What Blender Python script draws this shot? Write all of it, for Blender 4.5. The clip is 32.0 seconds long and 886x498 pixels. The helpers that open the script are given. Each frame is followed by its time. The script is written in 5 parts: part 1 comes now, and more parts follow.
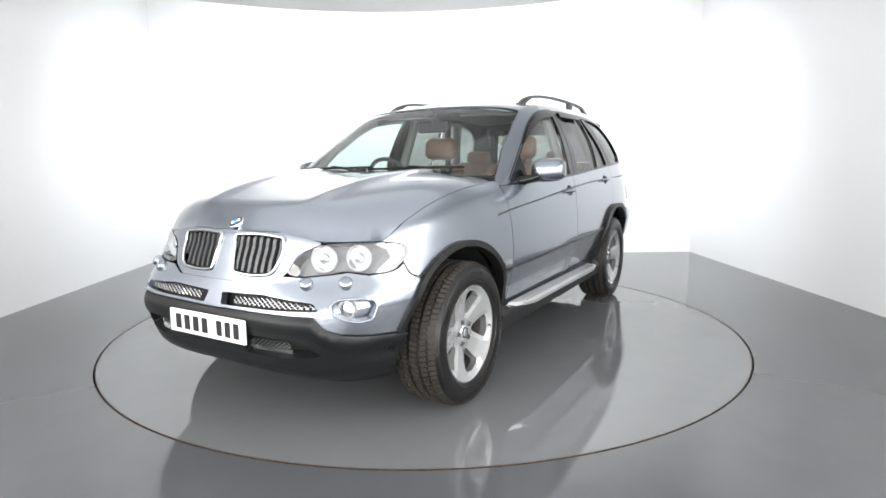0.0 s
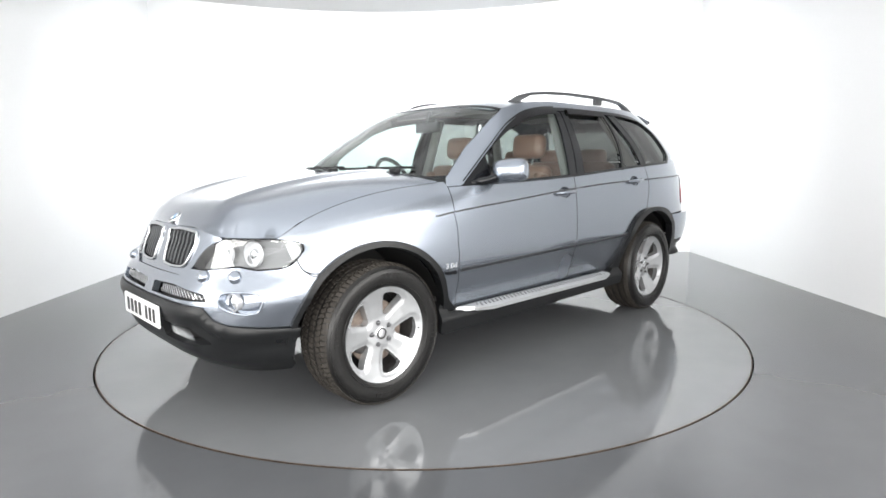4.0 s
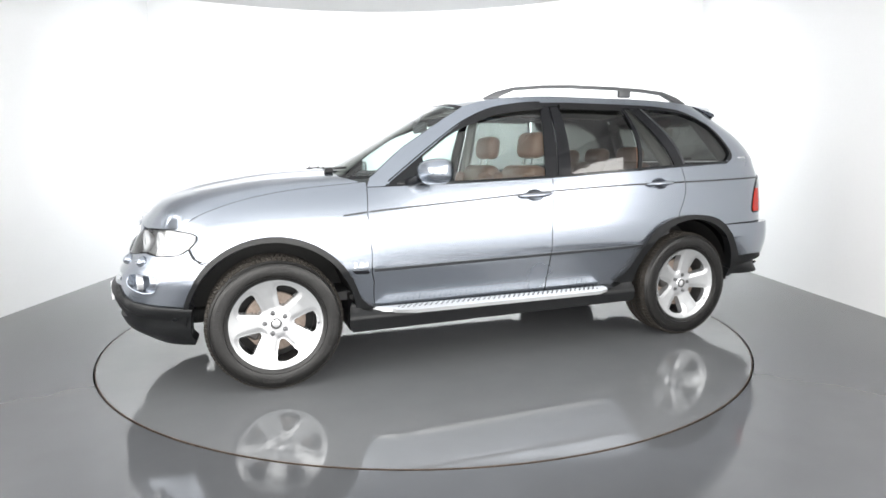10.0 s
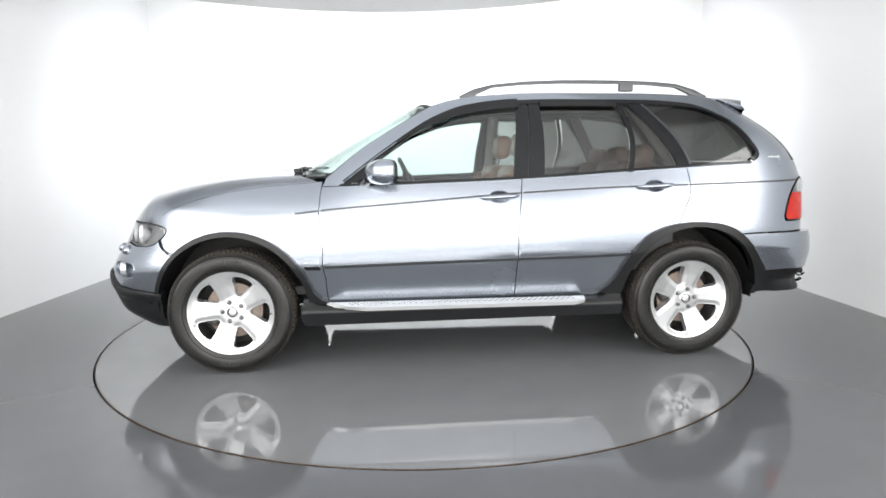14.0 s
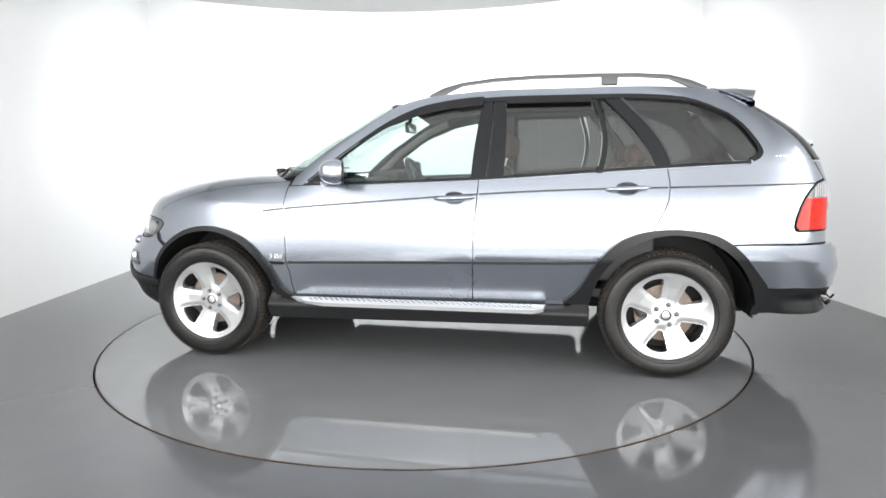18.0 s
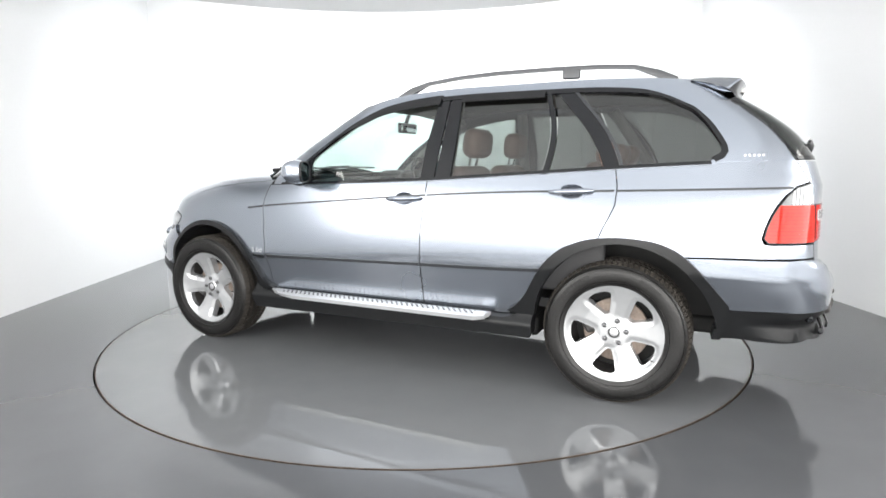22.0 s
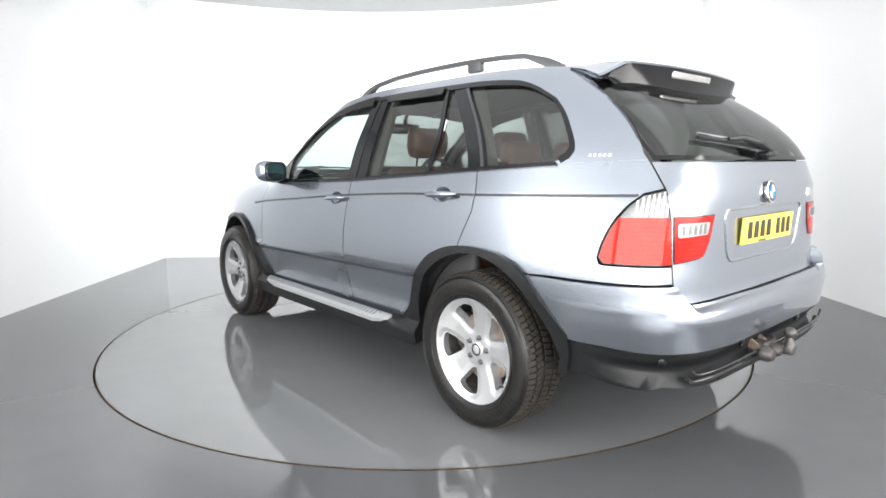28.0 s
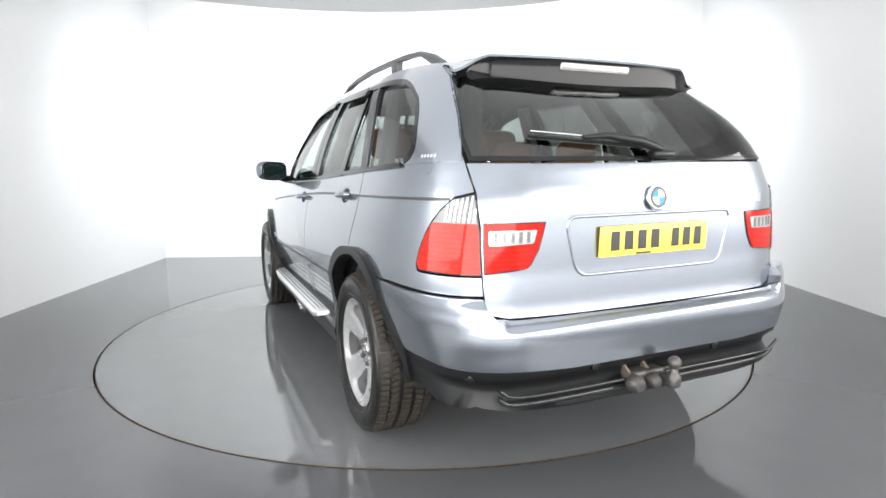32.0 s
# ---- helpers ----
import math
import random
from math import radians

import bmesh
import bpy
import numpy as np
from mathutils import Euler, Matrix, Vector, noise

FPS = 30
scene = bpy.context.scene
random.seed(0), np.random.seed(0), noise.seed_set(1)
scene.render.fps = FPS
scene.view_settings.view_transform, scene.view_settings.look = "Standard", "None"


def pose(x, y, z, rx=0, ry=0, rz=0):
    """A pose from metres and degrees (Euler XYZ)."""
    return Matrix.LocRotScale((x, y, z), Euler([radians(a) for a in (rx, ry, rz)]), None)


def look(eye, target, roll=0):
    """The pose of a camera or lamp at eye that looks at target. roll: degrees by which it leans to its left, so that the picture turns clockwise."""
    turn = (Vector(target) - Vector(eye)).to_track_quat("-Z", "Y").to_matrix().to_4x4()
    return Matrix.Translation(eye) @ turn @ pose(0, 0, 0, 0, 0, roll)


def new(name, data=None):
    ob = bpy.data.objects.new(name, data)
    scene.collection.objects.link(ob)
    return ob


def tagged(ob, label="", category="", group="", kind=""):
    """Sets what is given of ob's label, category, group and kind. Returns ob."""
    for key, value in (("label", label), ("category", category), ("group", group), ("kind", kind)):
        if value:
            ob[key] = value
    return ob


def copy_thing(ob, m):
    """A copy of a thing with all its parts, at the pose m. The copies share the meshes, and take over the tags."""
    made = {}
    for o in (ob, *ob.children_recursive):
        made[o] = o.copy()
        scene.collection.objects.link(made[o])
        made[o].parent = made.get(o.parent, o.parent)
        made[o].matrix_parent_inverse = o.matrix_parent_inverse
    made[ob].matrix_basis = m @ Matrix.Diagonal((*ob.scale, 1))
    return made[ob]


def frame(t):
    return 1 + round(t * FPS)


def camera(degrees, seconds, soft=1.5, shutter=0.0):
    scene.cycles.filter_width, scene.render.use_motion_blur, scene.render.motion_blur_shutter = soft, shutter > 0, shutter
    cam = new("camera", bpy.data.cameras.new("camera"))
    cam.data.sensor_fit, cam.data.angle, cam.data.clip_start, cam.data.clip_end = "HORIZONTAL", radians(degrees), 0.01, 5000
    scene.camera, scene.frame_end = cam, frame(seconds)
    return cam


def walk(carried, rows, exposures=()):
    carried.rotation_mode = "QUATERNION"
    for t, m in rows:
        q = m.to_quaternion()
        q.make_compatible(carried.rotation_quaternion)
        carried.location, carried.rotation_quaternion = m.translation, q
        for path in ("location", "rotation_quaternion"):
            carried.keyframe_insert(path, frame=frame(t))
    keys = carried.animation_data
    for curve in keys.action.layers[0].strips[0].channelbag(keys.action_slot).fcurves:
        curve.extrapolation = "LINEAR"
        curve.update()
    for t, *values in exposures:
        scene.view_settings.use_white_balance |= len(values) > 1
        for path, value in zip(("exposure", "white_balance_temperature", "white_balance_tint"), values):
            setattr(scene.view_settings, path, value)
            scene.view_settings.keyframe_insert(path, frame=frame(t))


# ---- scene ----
from mathutils.geometry import delaunay_2d_cdt

# ---- camera: fixed on its stand ----
cam = camera(74.2, 32.0, soft=1.6)
EYE = (0.0, -4.505, 1.233)
AIM = (0.1227, 0.0, 0.5735)
VIEW = look(EYE, AIM, -0.41)
walk(cam, [(0.0, VIEW), (32.0, VIEW)], exposures=[(0.0, 0.22), (3.0, 0.35), (8.0, 0.45), (11.0, 0.34), (14.0, 0.25), (19.0, 0.3), (25.0, 0.43), (28.0, 0.45), (32.0, 0.22)])

# ---- world and lights ----
world = bpy.data.worlds.new("world")
scene.world = world
world.use_nodes = True
world.node_tree.nodes["Background"].inputs[0].default_value = (0.8, 0.85, 0.9, 1)
world.node_tree.nodes["Background"].inputs[1].default_value = 0.05


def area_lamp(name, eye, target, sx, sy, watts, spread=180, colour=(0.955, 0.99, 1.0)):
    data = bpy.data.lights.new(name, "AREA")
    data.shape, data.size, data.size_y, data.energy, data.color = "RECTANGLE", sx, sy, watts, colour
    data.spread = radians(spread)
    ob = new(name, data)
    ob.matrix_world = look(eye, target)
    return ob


# cove light above the round ceiling panel; fill lamps added behind the camera, along the side walls and under the panel
area_lamp("cove_lamp_back", (0.05, 0.85, 2.95), (0.05, 3.4, 1.0), 4.8, 1.1, 205, 136)
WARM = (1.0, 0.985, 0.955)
# unseen bank standing in for the bright wall behind the camera
area_lamp("fill_behind_camera", (0.05, -7.05, 1.4), (0.05, -0.6, 1.1), 6.6, 2.0, 330, colour=WARM)
# the panel is no lamp: weak fill added under it for floor and bonnet
panel_fill = area_lamp("overhead_fill", (-0.35, -2.34, 2.47), (-0.35, -2.339, 0.0), 4.6, 4.6, 30)
panel_fill.data.shape = "DISK"
# unseen fills standing in for the bright side walls mirrored in the flanks
area_lamp("fill_side_wall", (3.54, -3.5, 1.68), (0.0, -3.3, 1.6), 6.0, 1.76, 150, 150, WARM)
area_lamp("fill_side_wall", (-3.44, -3.5, 1.68), (0.0, -3.3, 1.6), 6.0, 1.76, 150, 150, WARM)


# ---- materials ----
def material(name, colour, rough=0.5, metal=0.0, **more):
    """A principled material with slight variation at two scales. more: coat, noise, scale, bump, spec."""
    m = bpy.data.materials.new(name)
    m.use_nodes = True
    nt = m.node_tree
    b = nt.nodes["Principled BSDF"]
    b.inputs["Base Color"].default_value = (*colour, 1)
    b.inputs["Roughness"].default_value = rough
    b.inputs["Metallic"].default_value = metal
    b.inputs["Coat Weight"].default_value = more.get("coat", 0)
    b.inputs["Coat Roughness"].default_value = more.get("coat_rough", 0.03)
    b.inputs["Specular IOR Level"].default_value = more.get("spec", 0.5)
    amount = more.get("noise", 0)
    if amount or more.get("bump", 0):
        tc = nt.nodes.new("ShaderNodeTexCoord")
        fine = nt.nodes.new("ShaderNodeTexNoise")
        broad = nt.nodes.new("ShaderNodeTexNoise")
        fine.inputs["Scale"].default_value = more.get("scale", 120)
        broad.inputs["Scale"].default_value = more.get("broad", 3)
        for n in (fine, broad):
            n.inputs["Detail"].default_value = 4
            nt.links.new(tc.outputs["Object"], n.inputs["Vector"])
        add = nt.nodes.new("ShaderNodeMath")
        add.operation = "ADD"
        nt.links.new(fine.outputs["Fac"], add.inputs[0])
        nt.links.new(broad.outputs["Fac"], add.inputs[1])
        if amount:
            ramp = nt.nodes.new("ShaderNodeMapRange")
            ramp.inputs["From Min"].default_value, ramp.inputs["From Max"].default_value = 0.6, 1.4
            ramp.inputs["To Min"].default_value, ramp.inputs["To Max"].default_value = 1 - amount, 1 + amount
            nt.links.new(add.outputs[0], ramp.inputs["Value"])
            mix = nt.nodes.new("ShaderNodeVectorMath")
            mix.operation = "SCALE"
            mix.inputs[0].default_value = colour
            nt.links.new(ramp.outputs["Result"], mix.inputs["Scale"])
            nt.links.new(mix.outputs[0], b.inputs["Base Color"])
            rr = nt.nodes.new("ShaderNodeMapRange")
            rr.inputs["From Min"].default_value, rr.inputs["From Max"].default_value = 0.6, 1.4
            rr.inputs["To Min"].default_value, rr.inputs["To Max"].default_value = rough * 0.85, rough * 1.15
            nt.links.new(broad.outputs["Fac"], rr.inputs["Value"])
            nt.links.new(rr.outputs["Result"], b.inputs["Roughness"])
        if more.get("bump", 0):
            bump = nt.nodes.new("ShaderNodeBump")
            bump.inputs["Strength"].default_value = more["bump"]
            bump.inputs["Distance"].default_value = more.get("depth", 0.002)
            nt.links.new(fine.outputs["Fac"], bump.inputs["Height"])
            nt.links.new(bump.outputs["Normal"], b.inputs["Normal"])
    return m


def glass(name, tint, base_gloss=0.08):
    """A thin pane: tinted clear glass with a sharp reflection that grows at grazing angles."""
    m = bpy.data.materials.new(name)
    m.use_nodes = True
    nt = m.node_tree
    nt.nodes.remove(nt.nodes["Principled BSDF"])
    clear = nt.nodes.new("ShaderNodeBsdfTransparent")
    clear.inputs["Color"].default_value = (*tint, 1)
    gloss = nt.nodes.new("ShaderNodeBsdfGlossy")
    gloss.inputs["Roughness"].default_value = 0.01
    face = nt.nodes.new("ShaderNodeLayerWeight")
    face.inputs["Blend"].default_value = 0.5
    power = nt.nodes.new("ShaderNodeMath")
    power.operation = "POWER"
    power.inputs[1].default_value = 5.0
    nt.links.new(face.outputs["Facing"], power.inputs[0])
    fres = nt.nodes.new("ShaderNodeMath")
    fres.operation = "MULTIPLY_ADD"
    fres.inputs[1].default_value, fres.inputs[2].default_value = 1.0 - base_gloss, base_gloss
    nt.links.new(power.outputs[0], fres.inputs[0])
    mix = nt.nodes.new("ShaderNodeMixShader")
    nt.links.new(fres.outputs[0], mix.inputs[0])
    nt.links.new(clear.outputs[0], mix.inputs[1])
    nt.links.new(gloss.outputs[0], mix.inputs[2])
    nt.links.new(mix.outputs[0], nt.nodes["Material Output"].inputs[0])
    return m


PAINT = material("silver_blue_metallic_paint", (0.26, 0.287, 0.332), 0.31, 0.92, coat=1.0, coat_rough=0.02, noise=0.012, scale=45, broad=2)
BLACK = material("black_textured_plastic", (0.0085, 0.009, 0.0098), 0.45, 0, spec=0.28, noise=0.2, scale=400, bump=0.15, depth=0.0006)
GLOSSBLACK = material("gloss_black_trim", (0.007, 0.0075, 0.009), 0.1, 0, spec=0.3)
RUBBER = material("tyre_rubber", (0.0075, 0.0072, 0.007), 0.42, 0, spec=0.35, noise=0.6, scale=90, broad=14, bump=0.5, depth=0.002)
ALLOY = material("silver_alloy", (0.47, 0.48, 0.49), 0.3, 0.6, noise=0.04, scale=200, broad=12, coat=0.5)
CHROME = material("chrome", (0.8, 0.81, 0.82), 0.08, 1.0, noise=0.02, scale=100)
STEEL = material("worn_steel", (0.08, 0.076, 0.074), 0.5, 0.6, noise=0.3, scale=60, broad=18)
RUST = material("rusty_disc", (0.17, 0.135, 0.112), 0.6, 0.4, noise=0.35, scale=80, broad=20)
# near-black that holds the shade of shut lines, recesses and the underside
DARK = material("near_black_shade", (0.005, 0.005, 0.005), 0.8, 0, noise=0.3, scale=50)
LEATHER = material("tan_brown_leather", (0.23, 0.125, 0.082), 0.45, 0, noise=0.12, scale=250, broad=6, bump=0.25, depth=0.0008)
CARPET = material("dark_interior_trim", (0.03, 0.03, 0.032), 0.75, 0, noise=0.25, scale=300)
BEIGE = material("pale_headlining", (0.24, 0.235, 0.225), 0.9, 0, noise=0.06, scale=300)
WINDOW = glass("green_tinted_window_glass", (0.62, 0.70, 0.68))
DARKWINDOW = glass("dark_tinted_window_glass", (0.22, 0.235, 0.225), 0.08)
SCREEN = glass("windscreen_glass", (0.68, 0.76, 0.74))
LENS = glass("clear_lamp_lens", (0.90, 0.91, 0.92), 0.13)
RED = material("red_lamp_lens", (0.40, 0.016, 0.007), 0.07, 0, spec=0.25, noise=0.35, scale=160, broad=20)
REDDEEP = material("deep_red_lamp_lens", (0.33, 0.010, 0.007), 0.08, 0, spec=0.2, noise=0.15, scale=160, broad=20)
SMOKE = material("smoked_clear_lamp_lens", (0.13, 0.135, 0.138), 0.15, 0.2, spec=0.35, noise=0.3, scale=120, broad=20)
CLEAR = material("clear_ribbed_lamp_lens", (0.40, 0.39, 0.38), 0.15, 0.5, coat=1.0, noise=0.15, scale=160, broad=20)
REFLECTOR = material("lamp_reflector", (0.7, 0.71, 0.73), 0.3, 0.7, noise=0.05)
PLATEWHITE = material("white_plate", (0.85, 0.85, 0.86), 0.35, 0, noise=0.03)
PLATEYELLOW = material("yellow_plate", (0.85, 0.66, 0.09), 0.35, 0, noise=0.03)
INK = material("black_print", (0.015, 0.015, 0.015), 0.4)
BADGEBLUE = material("blue_enamel", (0.03, 0.20, 0.45), 0.15, 0, spec=0.2)
WHITEPAINT = material("white_enamel", (0.7, 0.7, 0.7), 0.3, 0, spec=0.2)
STEPALLOY = material("brushed_step_aluminium", (0.72, 0.73, 0.74), 0.35, 0.7, noise=0.08, scale=300, broad=10)
WALLWHITE = material("white_painted_wall", (0.75, 0.75, 0.755), 0.7, 0, noise=0.012, scale=40, broad=0.8, bump=0.04)
FLOORGREY = material("grey_gloss_floor_paint", (0.078, 0.081, 0.086), 0.09, 0, spec=0.5, noise=0.05, scale=5, broad=0.7)
# the floor's paint again, lightened: the brighter light mid-room is in the colour
DISCLIT = material("grey_floor_paint_lit", (0.138, 0.142, 0.148), 0.06, 0, spec=0.5, noise=0.05, scale=5, broad=0.9)
EDGE = material("worn_steel_edge", (0.10, 0.075, 0.06), 0.5, 0.5, noise=0.5, scale=40, broad=6)


# ---- mesh helpers ----
def mesh_object(name, verts, faces, mat, parent=None, label="", smooth=False, loops=None, rim=None, first=0):
    me = bpy.data.meshes.new(name)
    me.from_pydata([tuple(v) for v in verts], [], [tuple(int(i) for i in f) for f in faces])
    me.materials.append(mat)
    if rim is not None:
        me.materials.append(rim)
        me.polygons.foreach_set("material_index", [0 if i < first else 1 for i in range(len(faces))])
    if smooth or loops is not None:
        me.polygons.foreach_set("use_smooth", [True] * len(me.polygons))
    if loops is not None:
        me.normals_split_custom_set([tuple(n) for n in loops])
    me.update()
    ob = new(name, me)
    if parent is not None:
        ob.parent = parent
    if label:
        tagged(ob, label)
    return ob


def part(name, bm, mat, parent, label="", smooth=40):
    """Links a bmesh as one mesh object under a thing or part."""
    me = bpy.data.meshes.new(name)
    bmesh.ops.recalc_face_normals(bm, faces=bm.faces)
    if smooth:
        for f in bm.faces:
            f.smooth = True
        for e in bm.edges:
            if len(e.link_faces) == 2 and e.calc_face_angle(0) > radians(smooth):
                e.smooth = False
    bm.to_mesh(me)
    bm.free()
    me.materials.append(mat)
    ob = new(name, me)
    if parent is not None:
        ob.parent = parent
    if label:
        tagged(ob, label)
    return ob


def box(bm, cx, cy, cz, sx, sy, sz, bevel=0.0, turn=None):
    made = bmesh.ops.create_cube(bm, size=1.0)
    vs = made["verts"]
    m = Matrix.Translation((cx, cy, cz)) @ (turn or Matrix()) @ Matrix.Diagonal((sx, sy, sz, 1))
    bmesh.ops.transform(bm, matrix=m, verts=vs)
    if bevel:
        es = list({e for v in vs for e in v.link_edges})
        bmesh.ops.bevel(bm, geom=es, offset=bevel, segments=3, profile=0.5, affect="EDGES")
    return bm


def boxed(cx, cy, cz, sx, sy, sz, bevel=0.0, turn=None):
    return box(bmesh.new(), cx, cy, cz, sx, sy, sz, bevel, turn)


def tube(bm, pts, radius, sides=10, squash=1.0, caps=True):
    """A round bar along the points. radius: one number, or one for each point."""
    pts = [Vector(p) for p in pts]
    rings = []
    for i, p in enumerate(pts):
        d = (pts[min(i + 1, len(pts) - 1)] - pts[max(i - 1, 0)]).normalized()
        a = d.cross(Vector((0, 0, 1)))
        a = Vector((1, 0, 0)) if a.length < 1e-4 else a.normalized()
        b = d.cross(a).normalized()
        r = radius[i] if isinstance(radius, (list, tuple)) else radius
        rings.append([bm.verts.new(p + a * (r * math.cos(k * math.tau / sides)) + b * (r * squash * math.sin(k * math.tau / sides))) for k in range(sides)])
    for q, r in zip(rings, rings[1:]):
        for k in range(sides):
            bm.faces.new((q[k], q[(k + 1) % sides], r[(k + 1) % sides], r[k]))
    if caps:
        bm.faces.new(rings[0])
        bm.faces.new(rings[-1])
    return bm


def lathe(bm, profile, sides, axis="y", centre=(0, 0, 0), closed=False):
    """Turns (radius, along) pairs round an axis."""
    rings = []
    c = Vector(centre)
    for r, h in profile:
        ring = []
        for k in range(sides):
            a = k * math.tau / sides
            p = (r * math.cos(a), h, r * math.sin(a)) if axis == "y" else (r * math.cos(a), r * math.sin(a), h) if axis == "z" else (h, r * math.cos(a), r * math.sin(a))
            ring.append(bm.verts.new(c + Vector(p)))
        rings.append(ring)
    pairs = list(zip(rings, rings[1:])) + ([(rings[-1], rings[0])] if closed else [])
    for q, r in pairs:
        for k in range(sides):
            bm.faces.new((q[k], q[(k + 1) % sides], r[(k + 1) % sides], r[k]))
    if not closed:
        for ring in (rings[0], rings[-1]):
            bm.faces.new(ring)
    return bm


def knots(*pairs):
    """A smooth curve through (x, y) pairs, without overshoot."""
    px = np.array([p[0] for p in pairs], float)
    py = np.array([p[1] for p in pairs], float)
    d = np.diff(py) / np.diff(px)
    m = np.zeros(len(px))
    m[0], m[-1] = d[0], d[-1]
    for i in range(1, len(px) - 1):
        if d[i - 1] * d[i] > 0:
            h0, h1 = px[i] - px[i - 1], px[i + 1] - px[i]
            w0, w1 = 2 * h1 + h0, h1 + 2 * h0
            m[i] = (w0 + w1) / (w0 / d[i - 1] + w1 / d[i])

    def at(x):
        x = np.clip(np.asarray(x, float), px[0], px[-1])
        i = np.clip(np.searchsorted(px, x) - 1, 0, len(px) - 2)
        h = px[i + 1] - px[i]
        t = (x - px[i]) / h
        return (2 * t**3 - 3 * t**2 + 1) * py[i] + (t**3 - 2 * t**2 + t) * h * m[i] + (3 * t**2 - 2 * t**3) * py[i + 1] + (t**3 - t**2) * h * m[i + 1]

    return at


def inside(poly, pts):
    """Which of the points lie in the polygon."""
    res = np.zeros(len(pts), bool)
    x, y = pts[:, 0], pts[:, 1]
    n = len(poly)
    for i in range(n):
        (x0, y0), (x1, y1) = poly[i], poly[(i + 1) % n]
        if y0 == y1:
            continue
        c = ((y0 > y) != (y1 > y)) & (x < (x1 - x0) * (y - y0) / (y1 - y0) + x0)
        res ^= c
    return res


def dense(poly, step):
    out = []
    n = len(poly)
    for i in range(n):
        a, b = np.array(poly[i], float), np.array(poly[(i + 1) % n], float)
        k = max(1, int(math.ceil(np.hypot(*(b - a)) / step)))
        out += [a + (b - a) * j / k for j in range(k)]
    return np.array(out)


def cut_off(poly, z, below=True):
    """The part of a polygon below, or above, the height z."""
    out = []
    n = len(poly)
    for i in range(n):
        a, b = poly[i], poly[(i + 1) % n]
        ia, ib = (a[1] <= z) == below, (b[1] <= z) == below
        if ia:
            out.append((a[0], a[1]))
        if ia != ib:
            t = (z - a[1]) / (b[1] - a[1])
            out.append((a[0] + t * (b[0] - a[0]), z))
    return out


def rounded(poly, radius, seg=5):
    """Rounds the corners of a polygon. radius: one number, or one for each corner."""
    out = []
    n = len(poly)
    for i in range(n):
        p = np.array(poly[i], float)
        a, b = np.array(poly[i - 1], float) - p, np.array(poly[(i + 1) % n], float) - p
        la, lb = np.hypot(*a), np.hypot(*b)
        r = radius[i] if isinstance(radius, (list, tuple)) else radius
        r = min(r, 0.45 * la, 0.45 * lb)
        if r < 1e-4:
            out.append(tuple(p))
            continue
        p0, p1 = p + a / la * r, p + b / lb * r
        for k in range(seg + 1):
            t = k / seg
            out.append(tuple((1 - t) ** 2 * p0 + 2 * t * (1 - t) * p + t * t * p1))
    return out


def shrunk(poly, d):
    """The polygon drawn in by d."""
    p = np.array(poly, float)
    area = 0.5 * np.sum(p[:, 0] * np.roll(p[:, 1], -1) - np.roll(p[:, 0], -1) * p[:, 1])
    e0, e1 = p - np.roll(p, 1, 0), np.roll(p, -1, 0) - p
    n0 = np.stack([-e0[:, 1], e0[:, 0]], 1) / np.maximum(np.hypot(e0[:, 0], e0[:, 1]), 1e-9)[:, None]
    n1 = np.stack([-e1[:, 1], e1[:, 0]], 1) / np.maximum(np.hypot(e1[:, 0], e1[:, 1]), 1e-9)[:, None]
    n = n0 + n1
    n /= np.maximum((n * n).sum(1) / 2, 0.5)[:, None]
    return p + n * (d if area > 0 else -d)


CORE = np.array([0.0, 0.0, 0.75])


